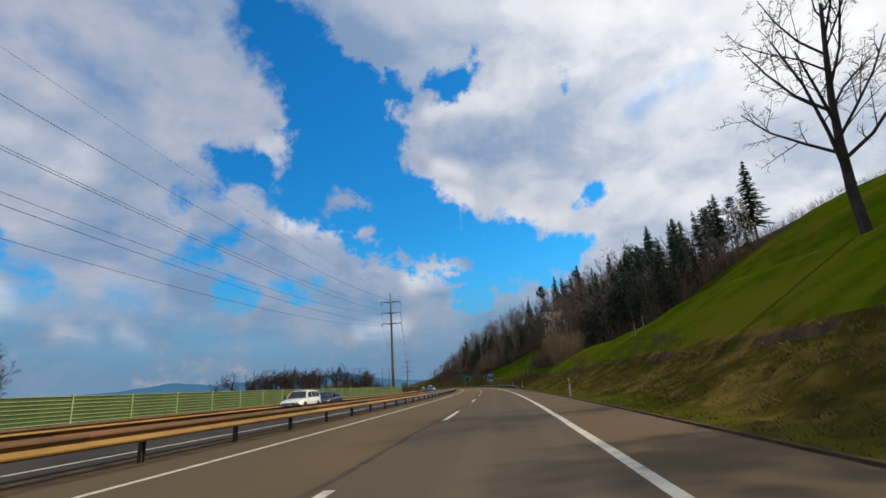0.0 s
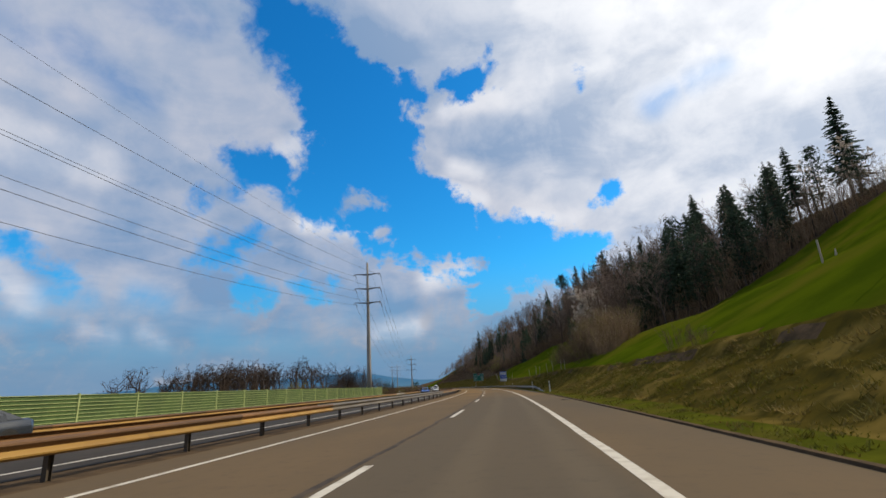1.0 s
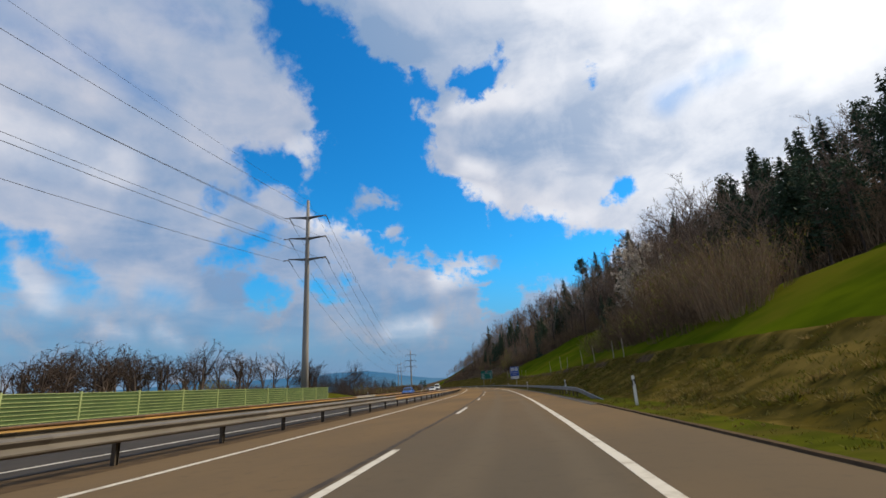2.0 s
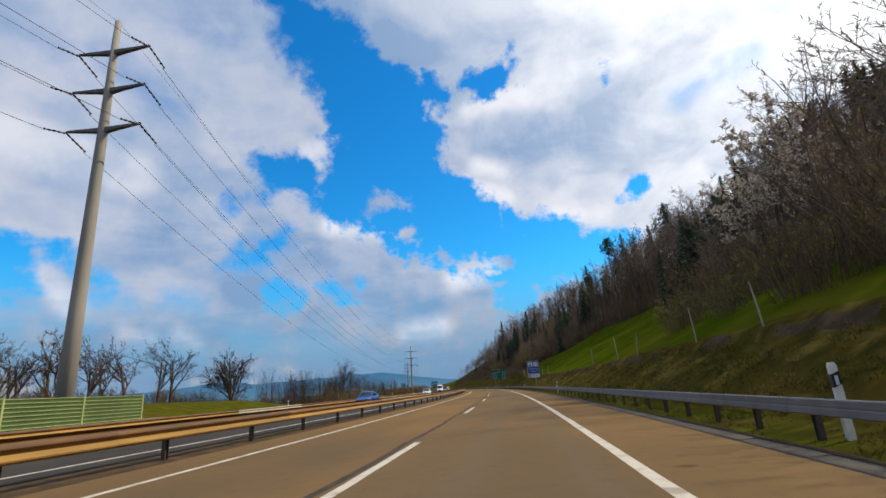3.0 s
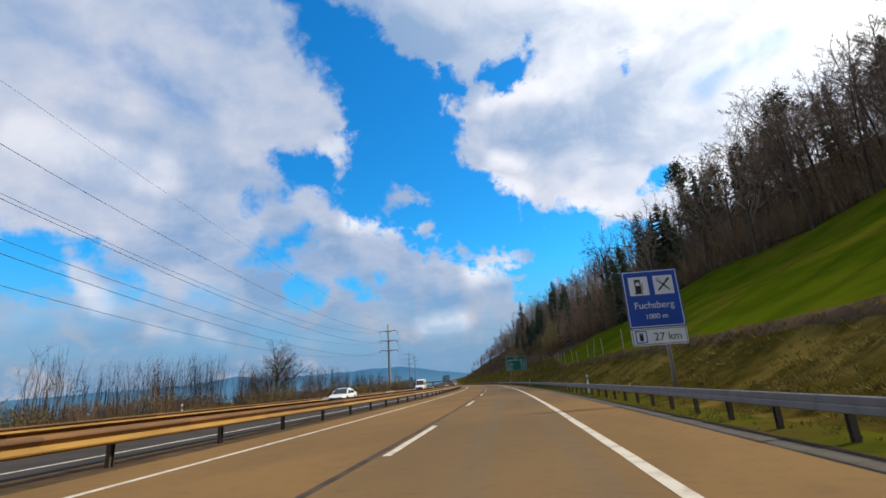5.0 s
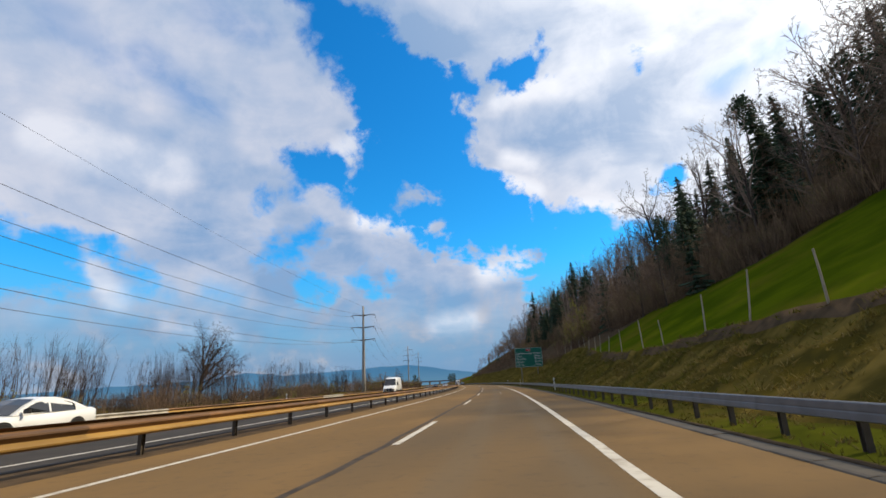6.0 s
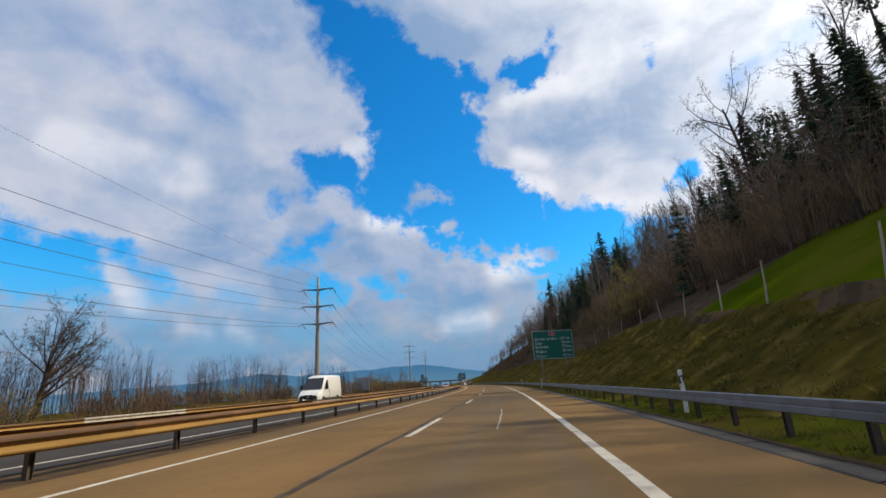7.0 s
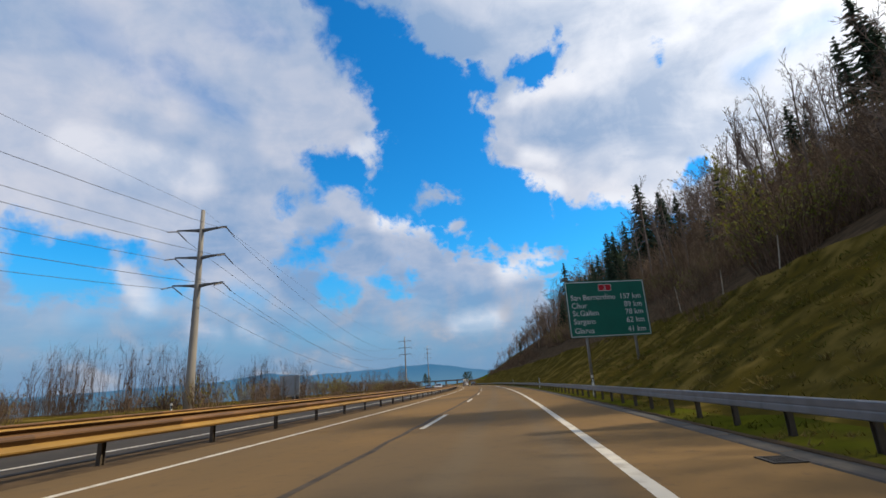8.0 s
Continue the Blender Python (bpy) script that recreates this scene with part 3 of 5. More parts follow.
barrier = thing("central_barrier", "double-sided steel crash barrier with weathered ochre rails along the median", "crash barrier")
for k in range(-16, 140):
    s = 46.6 + 3.96 * (k - 11)
    part("post", post_i, barrier, place(s, -8.36, 0), "dark steel post")
    part("spacer", arm_mesh, barrier, place(s, -8.42, 0))
    dull = 58 < s < 104
    part("rail", dull_beam if dull else near_beam, barrier, place(s - 1.98, -8.12, 0.60))
    part("rail", dull_far if dull else bright_beam if 134 < s < 158 or 261 < s < 268 else far_beam, barrier, place(s - 1.98, -8.73, 0.67))

verge_beam, verge_bright = beam_mesh("rail", GALV, side=1, upper=RUSTY), beam_mesh("rail", BRIGHT_RAIL, side=1)
verge_barrier = thing("verge_barrier", "single steel crash barrier with weathered rail along the outer edge", "crash barrier")
for k in range(-16, 140):
    s = 1.0 + 4.0 * k
    part("post", post_low, verge_barrier, place(s, -20.75, -0.06), "dark steel post")
    part("rail", verge_bright if 139 < s < 150 or 227 < s < 234 or 262 < s < 270 else verge_beam, verge_barrier, place(s - 2, -20.62, 0.46))

RAIL_STEEL = material("rail_steel", (0.175, 0.172, 0.175), (0.130, 0.128, 0.130), scale=1.5, rough=0.45, metal=0.25, bump=0.002, bump_scale=30, random_tint=0.12)
steel_beam = beam_mesh("rail_steel", RAIL_STEEL, side=-1, shape=BOX_PROFILE)
right_barrier = thing("roadside_barrier", "grey galvanised crash barrier with dark posts in the grass verge", "crash barrier")
for k in range(0, 108):
    s = 104.0 + 4.0 * k
    part("rail", steel_beam, right_barrier, place(s, 4.42, 0.53))
    for q in (0, 2):
        part("post", post_low, right_barrier, place(s + q - 0.4, 4.56, 0.02), "dark steel post")
ramp = Mesh()
prof = [(-p, z) for p, z in BOX_PROFILE]
ramp.grid([[tuple(at(s, 4.42 + 0.5 * (104 - s) / 8 + p, -0.12 + (0.65 * smooth01(s, 95, 104.5)) + z)) for p, z in prof] for s in steps(95.5, 104.03, 0.8)])
part("rail_end", ramp.data("rail_end", RAIL_STEEL), right_barrier, label="rail bent down into the ground")

# ---- green noise fence on a low parapet ----
BAY = 4.27
fence = thing("noise_fence", "pale green slatted noise fence on a grey concrete parapet", "fence")
parapet = Mesh()
parapet.grid([[tuple(at(s, d, z)) for d, z in ((-21.75, -0.3), (-21.75, 0.56), (-21.70, 0.60), (-22.45, 0.60), (-22.45, -0.6))][::-1] for s in steps(-70, 132.4, 4)])
part("parapet", parapet.data("parapet", CONCRETE), fence, label="grey concrete parapet")
panel_m = Mesh().box(-0.012, 0.012, 0.06, BAY - 0.06, 0, 1.36).data("panel", FENCE_GREEN)
slat_m = Mesh().box(-0.02, 0.035, 0.05, BAY - 0.05, -0.016, 0.016).data("slat", FENCE_PALE)
fpost_m = Mesh().box(-0.06, 0.06, -0.045, 0.045, -0.05, 1.42).data("fence_post", FENCE_PALE)
for k in range(47):
    s = 130.6 - BAY * (k + 1)
    m = place(s, -22.1, 0.60)
    part("post", fpost_m, fence, m)
    part("panel", panel_m, fence, m)
    for i in range(8):
        part("slat", slat_m, fence, m @ pose(0.02, 0, 0.06 + i * 0.183))
part("post", fpost_m, fence, place(130.6, -22.1, 0.60))

# ---- power line ----


def pylon(s, d, z0, top, arms, half, turn=0.0):
    m = place(s, d, z0, turn)
    p = thing("power_pole", "tall tapered concrete power pole with three dark cross arms", "power pole", "power poles", m)
    h = top - z0
    part("pole", Mesh().tube([(0, 0, q * h) for q in (0, 0.25, 0.5, 0.75, 1)], [0.46 - 0.27 * q for q in (0, 0.25, 0.5, 0.75, 1)], 14).data("pole", POLE_MAT, smooth=True), p)
    ends = []
    for a in arms:
        me = Mesh()
        for side in (-1, 1):
            me.grid([[(side * x, -w, a - z0 - t + 0.1), (side * x, w, a - z0 - t + 0.1), (side * x, w, a - z0 + 0.05 * x), (side * x, -w, a - z0 + 0.05 * x)][::side]
                     for x, w, t in ((0.0, 0.17, 0.42), (0.9, 0.13, 0.26), (half, 0.07, 0.08))], closed=True)
        arm = part("cross_arm", me.data("cross_arm", ARM_MAT), p, label="dark cross arm")
        for side in (-1, 1):
            for way in (-1, 1):
                st = Mesh()
                n = 9
                st.tube([(side * half, way * 1.5 * i / n, a - z0 - 0.02 - 0.5 * (i / n)) for i in range(n + 1)], [0.075 if i % 2 else 0.035 for i in range(n + 1)], 6)
                part("insulator", st.data("insulator", INSUL), arm)
            ends.append((side, a))
    return [(m @ Vector((side * half, 0, a - z0)), side) for side, a in ends] + [(m @ Vector((0, 0, h)), 0)]


POLES = [(-100.0, -21.0, 0.0, 28.0, (25.7, 22.9, 20.1), 2.5, 0), (126.7, -23.6, 0.0, 25.9, (23.6, 20.75, 17.95), 2.45, 1.2), (318.6, -28.8, -1.5, 19.75, (17.7, 14.85, 12.0), 2.6, 0),
         (516.8, -30.6, -2, 24.9, (22.8, 19.6, 16.4), 2.9, -6), (690.0, -24.5, 0, 33.0, (30.5, 27.0, 23.4), 3.0, 0)]
tips = [pylon(*q) for q in POLES]
wire_no = 0
for a, b in zip(tips, tips[1:]):
    for (p, side), (q, _) in zip(a, b):
        way = (q - p).normalized()
        off = 1.5 if side else 0
        drop = 0.5 if side else 0
        p2, q2 = p + way * off - Vector((0, 0, drop)), q - way * off - Vector((0, 0, drop))
        sag = (q - p).length ** 2 / (7000 if a is tips[0] else 5200) if side else (q - p).length ** 2 / 9000
        pts = [p2.lerp(q2, i / 28) - Vector((0, 0, sag * 4 * (i / 28) * (1 - i / 28))) for i in range(29)]
        thing("conductor", "thin dark sagging power conductor between two poles", "power line", "conductors", mesh=Mesh().tube(pts, 0.019 if side else 0.012, 4).data("conductor", WIRE))


# ---- signs ----


def letters(text, size, mat, x, z, y=-0.006, align="LEFT", wide=1.0):
    """Flat lettering as a mesh, standing in the x-z plane and facing -y."""
    cu = bpy.data.curves.new("lettering", "FONT")
    cu.body, cu.size, cu.align_x, cu.extrude = text, size, align, 0.002
    tmp = new("lettering", cu)
    bpy.context.view_layer.update()
    me = bpy.data.meshes.new_from_object(tmp.evaluated_get(bpy.context.evaluated_depsgraph_get()))
    bpy.data.objects.remove(tmp)
    me.transform(pose(x, y, z, 90, 0, 0) @ Matrix.Diagonal((wide, 1, 1, 1)))
    me.materials.clear()
    me.materials.append(mat)
    return me


def plate(name, x0, x1, z0, z1, r, mat, y=0.0, depth=0.03, n=5):
    """A plate with rounded corners, facing -y."""
    ring = []
    for cx, cz, a0 in ((x1 - r, z1 - r, 0), (x0 + r, z1 - r, 90), (x0 + r, z0 + r, 180), (x1 - r, z0 + r, 270)):
        ring += [(cx + r * math.cos(radians(a0 + 90 * i / n)), cz + r * math.sin(radians(a0 + 90 * i / n))) for i in range(n + 1)]
    k = len(ring)
    me = Mesh().add([(x, y, z) for x, z in ring] + [(x, y + depth, z) for x, z in ring],
                    [tuple(range(k)), tuple(range(2 * k - 1, k - 1, -1))] + [(i, k + i, k + (i + 1) % k, (i + 1) % k) for i in range(k)])
    return me.data(name, mat)


def rim(name, x0, x1, z0, z1, w, mat, y):
    me = Mesh()
    for a, b, c, d in ((x0, x1, z0, z0 + w), (x0, x1, z1 - w, z1), (x0, x0 + w, z0 + w, z1 - w), (x1 - w, x1, z0 + w, z1 - w)):
        me.box(a, b, y, y + 0.003, c, d)
    return me.data(name, mat)


green = thing("distance_sign", "large green distance sign with white place names on two steel posts", "road sign", m=place(308.1, 4.66, 0, 12.0))
W, Z0, Z1 = 5.72, 3.60, 7.43
panel = part("panel", plate("panel", 0, W, Z0, Z1, 0.12, SIGN_GREEN), green)
part("border", rim("border", 0.05, W - 0.05, Z0 + 0.05, Z1 - 0.05, 0.045, SIGN_WHITE, -0.004), panel, label="white border")
badge = part("badge", plate("badge", 2.38, 3.32, 6.72, 7.18, 0.08, SIGN_WHITE, -0.006, 0.004), panel)
part("badge_field", plate("badge_field", 2.41, 3.29, 6.75, 7.15, 0.07, SIGN_RED, -0.010, 0.003), panel, label="red route badge")
part("lettering", letters("3", 0.40, SIGN_WHITE, 2.85, 6.81, -0.014, "CENTER"), panel)
for i, (town, km) in enumerate((("San Bernardino", "157 km"), ("Chur", "89 km"), ("St.Gallen", "78 km"), ("Sargans", "62 km"), ("Glarus", "41 km"))):
    z = (6.13, 5.58, 5.06, 4.50, 3.88)[i]
    part("lettering", letters(town, 0.52, SIGN_WHITE, 0.32, z, -0.006), panel)
    part("lettering", letters(km, 0.52, SIGN_WHITE, W - 0.34, z, -0.006, "RIGHT"), panel)
for x in (1.15, W - 1.15):
    part("post", Mesh().tube([(x, 0.13, -0.2 + (0.9 if x > 3 else 0)), (x, 0.13, Z1 - 0.15)], 0.085, 10).data("post", STEEL, smooth=True), green)
for z in (4.2, 5.5, 6.8):
    part("bracket", Mesh().box(0.15, W - 0.15, 0.032, 0.07, z - 0.04, z + 0.04).data("bracket", STEEL), green)

blue = thing("services_sign", "blue motorway services sign with pictograms and a white distance plate", "road sign", m=place(190.7, 4.48, 0, 2.0))
W, Z0, Z1 = 2.06, 2.70, 4.88
panel = part("panel", plate("panel", 0, W, Z0, Z1, 0.07, SIGN_BLUE), blue)
part("border", rim("border", 0.035, W - 0.035, Z0 + 0.035, Z1 - 0.035, 0.028, SIGN_WHITE, -0.004), panel, label="white border")
for x in (0.22, 1.14):
    part("pictogram_field", plate("pictogram_field", x, x + 0.72, 3.92, 4.64, 0.03, SIGN_WHITE, -0.006, 0.004), panel, label="white pictogram field")
pump = Mesh().box(0.44, 0.66, -0.012, -0.008, 4.02, 4.48).box(0.40, 0.70, -0.012, -0.008, 3.98, 4.03).box(0.69, 0.72, -0.012, -0.008, 4.08, 4.40)
pump.box(0.48, 0.62, -0.0155, -0.0125, 4.30, 4.43, mi=1).box(0.44, 0.66, -0.012, -0.008, 4.485, 4.54)
part("pump_pictogram", pump.data("pump_pictogram", SIGN_BLACK, SIGN_WHITE), panel, label="black petrol pump pictogram")
cut = Mesh()
for a in (45, -45):
    m = pose(1.50, 0, 4.28, 0, a, 0)
    cut.box(-0.028, 0.028, -0.012, -0.009, -0.30, 0.14, m)
    if a > 0:
        cut.box(-0.05, 0.03, -0.012, -0.009, 0.14, 0.34, m)
    else:
        for q in (-0.05, -0.008, 0.034):
            cut.box(q, q + 0.018, -0.012, -0.009, 0.14, 0.34, m)
part("cutlery_pictogram", cut.data("cutlery_pictogram", SIGN_BLACK), panel, label="black crossed cutlery pictogram")
part("lettering", letters("Fuchsberg", 0.36, SIGN_WHITE, W / 2, 3.42, -0.006, "CENTER"), panel)
part("lettering", letters("1000 m", 0.27, SIGN_WHITE, W / 2 + 0.02, 3.02, -0.006, "CENTER"), panel)
lower = part("distance_plate", plate("distance_plate", 0.02, W - 0.02, 2.05, 2.68, 0.06, SIGN_WHITE), blue, label="white distance plate")
part("border", rim("border", 0.05, W - 0.05, 2.08, 2.65, 0.022, SIGN_BLACK, -0.004), lower)
part("small_pictogram", plate("small_pictogram", 0.16, 0.58, 2.14, 2.60, 0.04, SIGN_BLUE, -0.006, 0.004), lower)
part("small_field", plate("small_field", 0.20, 0.54, 2.18, 2.56, 0.03, SIGN_WHITE, -0.009, 0.003), lower)
part("small_pump", Mesh().box(0.30, 0.44, -0.013, -0.010, 2.22, 2.46).box(0.30, 0.44, -0.013, -0.010, 2.47, 2.51).data("small_pump", SIGN_BLACK), lower)
part("lettering", letters("27 km", 0.40, SIGN_BLACK, 0.82, 2.22, -0.006), lower)
part("post", Mesh().tube([(1.32, 0.12, -0.2), (1.32, 0.12, 4.7)], 0.075, 10).data("post", STEEL, smooth=True), blue)

# ---- trees ----


def grow(rng, mesh, start, way, length, radius, level, spec):
    """One shoot and, along it, its side shoots."""
    seg = 5 if level == 0 else 1 if level == spec["levels"] or (level == 2 and spec.get("coarse")) else 3 if level == 1 else 2
    pts, radii, w, p = [start], [radius], way.normalized(), start.copy()
    tip = spec["tip"] if level == spec["levels"] else radius * (0.30 if level == 0 else 0.35)
    for i in range(seg):
        bend = spec["bend"] * (0.35 if level == 0 else 1.0)
        w = (w + Vector((rng.uniform(-1, 1), rng.uniform(-1, 1), rng.uniform(-1, 1))) * bend + Vector((0, 0, spec["lift"][min(level, len(spec["lift"]) - 1)]))).normalized()
        p = p + w * (length / seg)
        pts.append(p.copy())
        radii.append(radius + (tip - radius) * (i + 1) / seg)
    if level == spec["levels"]:
        r = max(radius, spec["tip"])
        for q in range(spec.get("sprigs", 3)):
            root = pts[0].lerp(pts[-1], 0.3 * q)
            tip_at = pts[-1] if q == 0 else root + (w * 0.8 + Vector((rng.uniform(-1, 1), rng.uniform(-1, 1), rng.uniform(-0.5, 1)))).normalized() * length * rng.uniform(0.4, 0.75)
            side = (tip_at - root).cross(Vector((rng.uniform(-1, 1), rng.uniform(-1, 1), rng.uniform(-1, 1)))).normalized() * r * 1.25
            mesh[1].add([root - side, root + side, tip_at], [(0, 1, 2)])
    else:
        mesh[0 if level == 0 else 1].tube(pts, radii, (7, 4, 3, 3, 3)[level], cap=False)
    if level >= spec["levels"]:
        if spec.get("leaf"):
            for q in range(spec["leaf"]):
                c = pts[-1].lerp(pts[0], rng.random() * 0.8)
                a, b = (Vector((rng.uniform(-1, 1), rng.uniform(-1, 1), rng.uniform(-1, 1))) * spec["leaf_size"] for _ in range(2))
                mesh[2].add([c, c + a, c + a + b, c + b], [(0, 1, 2, 3)])
        return
    n = spec["kids"][level]
    lo = spec["bare"] if level == 0 else 0.25
    for k in range(n):
        f = lo + (1 - lo) * ((k + rng.random()) / n)
        i = min(seg - 1, int(f * seg))
        q = pts[i].lerp(pts[i + 1], f * seg - i)
        axis = (pts[i + 1] - pts[i]).normalized()
        side = axis.cross(Vector((rng.uniform(-1, 1), rng.uniform(-1, 1), rng.uniform(-0.4, 0.4)))).normalized()
        ang = radians(rng.uniform(*spec["angle"][min(level, len(spec["angle"]) - 1)]))
        shape = (1 - spec["taper"] * f) if level == 0 else (1.05 - 0.5 * f)
        grow(rng, mesh, q, axis * math.cos(ang) + side * math.sin(ang), length * spec["ratio"][level] * shape * rng.uniform(0.75, 1.2), max(spec["tip"], radius * (1 - 0.6 * f) * spec["thin"]), level + 1, spec)


def bare_tree(seed, height, **spec):
    """The meshes of a leafless tree: trunk, crown and, where it has them, buds."""
    base = dict(levels=3, kids=(13, 5, 5), ratio=(0.42, 0.5, 0.5), angle=((35, 65), (30, 60), (25, 60)), lift=(0.02, 0.10, 0.08), bend=0.16, bare=0.35, taper=0.45, thin=0.5, tip=0.016, girth=0.017)
    base.update(spec)
    rng, mesh = random.Random(seed), (Mesh(), Mesh(), Mesh())
    grow(rng, mesh, Vector((0, 0, -0.4)), Vector((rng.uniform(-0.04, 0.04), rng.uniform(-0.04, 0.04), 1)), height * base.get("trunk", 0.92), height * base["girth"], 0, base)
    return mesh


def conifer(seed, height, wide=0.17, low=0.12, ragged=0.3):
    rng, trunk, crown = random.Random(seed), Mesh(), Mesh()
    trunk.tube([(0, 0, -0.5), (0.05, 0, height * 0.5), (0, 0.03, height)], [height * 0.013, height * 0.008, 0.02], 6, cap=False)
    n = int(height * 1.7)
    for k in range(n):
        f = low + (1 - low) * (k + rng.uniform(-0.4, 0.4)) / n
        z = f * height
        reach = height * wide * max(0.0, 1 - (f - low) / (1 - low)) ** 0.75 * rng.uniform(0.75, 1.1) + 0.25
        for j in range(7):
            if rng.random() < ragged * 0.5:
                continue
            a = rng.uniform(0, 2 * math.pi)
            r = reach * rng.uniform(1 - ragged * 1.3, 1.15)
            out = Vector((math.cos(a), math.sin(a), 0))
            side = Vector((-out.y, out.x, 0))
            parts = 2 + int(r > 1.3) + int(r > 2.6)
            droop = rng.uniform(0.12, 0.42)
            for q in range(parts):
                r0, r1 = r * q / parts, r * (q + 1.1) / parts
                sag0, sag1 = -droop * r0, -droop * r1 + rng.uniform(-0.2, 0.15)
                w = (0.22 + 0.07 * r) * (1.15 - 0.55 * q / parts) * rng.uniform(0.6, 1.2)
                p0, p1 = out * r0 + Vector((0, 0, z + sag0)), out * r1 + side * rng.uniform(-0.2, 0.2) + Vector((0, 0, z + sag1))
                dn = Vector((0, 0, -w * rng.uniform(0.5, 1.3)))
                crown.add([p0, p1, p0 + side * w + dn, p1 + side * w * 0.3 + dn * 0.6, p0 - side * w + dn, p1 - side * w * 0.3 + dn * 0.6], [(0, 1, 3, 2), (1, 0, 4, 5)])
    return trunk, crown


PROTO = {}


def register(kind, label, meshes, mats, names=("trunk", "crown", "foliage"), category="tree"):
    data = [(n, me.data(n, mt, smooth=(n == "trunk"))) for n, me, mt in zip(names, meshes, mats) if me.f]
    PROTO.setdefault(kind, []).append((label, data, category))


for i in range(5):
    register("beech", "round-crowned leafless broadleaf tree with dense brown twigs in the wood", bare_tree(210 + i, 22 + 1.5 * i, coarse=True, trunk=0.66, kids=(14, 7, 8), sprigs=2, bare=0.22, girth=0.012, ratio=(0.62, 0.46, 0.44), angle=((22, 62), (24, 58), (25, 65)), bend=0.15, tip=0.032, lift=(0.02, 0.10, 0.06), taper=0.30), (BARK, WOOD_TWIG))
    register("forest", "tall leafless broadleaf tree with fine grey-brown twigs on the wooded slope", bare_tree(10 + i, 23 + i, coarse=True, kids=(19, 7, 7), bare=0.16, girth=0.010, ratio=(0.28, 0.5, 0.5), angle=((30, 65), (25, 55), (25, 60)), tip=0.020), (BARK, TWIG))
for i in range(3):
    register("slender", "slender pale leafless tree with upright branches on the slope", bare_tree(30 + i, 21 + 2 * i, kids=(12, 5, 6), bare=0.42, girth=0.009, ratio=(0.26, 0.5, 0.5), coarse=True, angle=((18, 42), (20, 45), (20, 50)), tip=0.018, lift=(0.02, 0.16, 0.1)), (BARK_PALE, TWIG))
for i in range(4):
    register("conifer", "tall dark green conifer in the wood", conifer(50 + i, 24 + 2.0 * i, 0.15 + 0.015 * i, 0.10 + 0.05 * i), (BARK, NEEDLE))


def evergreen(seed, height, wide=0.2, low=0.2):
    """A dark tree of many loose leaf clumps round a trunk, with an uneven outline."""
    rng, trunk, crown = random.Random(seed), Mesh(), Mesh()
    trunk.tube([(0, 0, -0.5), (0.2, 0.1, height * 0.5), (0, 0, height * 0.94)], [height * 0.014, height * 0.009, 0.03], 6, cap=False)
    for k in range(80):
        f = low + (1 - low) * (k + rng.random()) / 80
        g = (f - low) / (1 - low)
        a, r = rng.uniform(0, 2 * math.pi), height * wide * (0.4 + 0.75 * math.sin(math.pi * (0.1 + 0.8 * g))) * (1.02 - 0.75 * g ** 3) * math.sqrt(rng.random())
        c = Vector((math.cos(a) * r, math.sin(a) * r, f * height))
        trunk.tube([(0, 0, c.z - 0.35 * r), c], [0.05, 0.02], 3, cap=False)
        size = rng.uniform(0.6, 1.25)
        for _ in range(20):
            p = c + Vector((rng.gauss(0, 1), rng.gauss(0, 1), rng.gauss(0, 0.6))) * size * 0.75
            u1, v1 = (Vector((rng.uniform(-1, 1), rng.uniform(-1, 1), rng.uniform(-1, 1))) * rng.uniform(0.25, 0.65) for _ in range(2))
            crown.add([p, p + u1, p + u1 * 0.6 + v1, p + v1 * 0.7], [(0, 1, 2, 3)])
    return trunk, crown


for i in range(4):
    register("evergreen", "dark ivy-clad evergreen with an uneven rounded top in the wood", evergreen(65 + i, 20 + i, 0.17 + 0.02 * i, 0.14 + 0.07 * i), (BARK, NEEDLE))
register("pine", "lone pine with a bare trunk and dark top above the wood", evergreen(61, 27, 0.10, 0.74), (BARK, NEEDLE))
for i in range(2):
    register("young_conifer", "small dark conifer at the edge of the wood", conifer(70 + i, 9 + 3 * i, 0.2, 0.04), (BARK, NEEDLE))
for i in range(2):
    register("blossom", "leafless tree with pale blossom at the edge of the wood", bare_tree(80 + i, 11, kids=(12, 6, 5), bare=0.18, girth=0.014, ratio=(0.45, 0.5, 0.5), leaf=9, leaf_size=0.12), (BARK, TWIG, BLOSSOM))
for i in range(4):
    register("orchard", "gnarled pruned fruit tree without leaves", bare_tree(90 + i, 8.2, trunk=0.62, kids=(9, 6, 6), sprigs=2, bare=0.28, girth=0.026, ratio=(0.8, 0.5, 0.40), angle=((30, 70), (30, 75), (40, 90)), bend=0.30, thin=0.55, tip=0.02, lift=(0.0, 0.16, 0.12), taper=0.2), (BARK, DARK_TWIG))
register("walnut", "broad leafless tree with spreading dark limbs", bare_tree(101, 10.4, trunk=0.42, kids=(20, 10, 10), bare=0.12, girth=0.030, ratio=(1.45, 0.46, 0.42), angle=((10, 84), (26, 62), (30, 75)), bend=0.17, thin=0.5, tip=0.019, lift=(0.0, 0.09, 0.05), taper=0.25), (BARK, DARK_TWIG))
register("lime", "large round-crowned leafless tree with a dense net of twigs", bare_tree(117, 17.0, trunk=0.52, kids=(20, 10, 11), sprigs=3, bare=0.30, girth=0.026, ratio=(1.06, 0.46, 0.42), angle=((12, 68), (26, 62), (30, 75)), bend=0.13, thin=0.46, tip=0.019, lift=(0.0, 0.07, 0.05), taper=0.15), (BARK, DARK_TWIG))
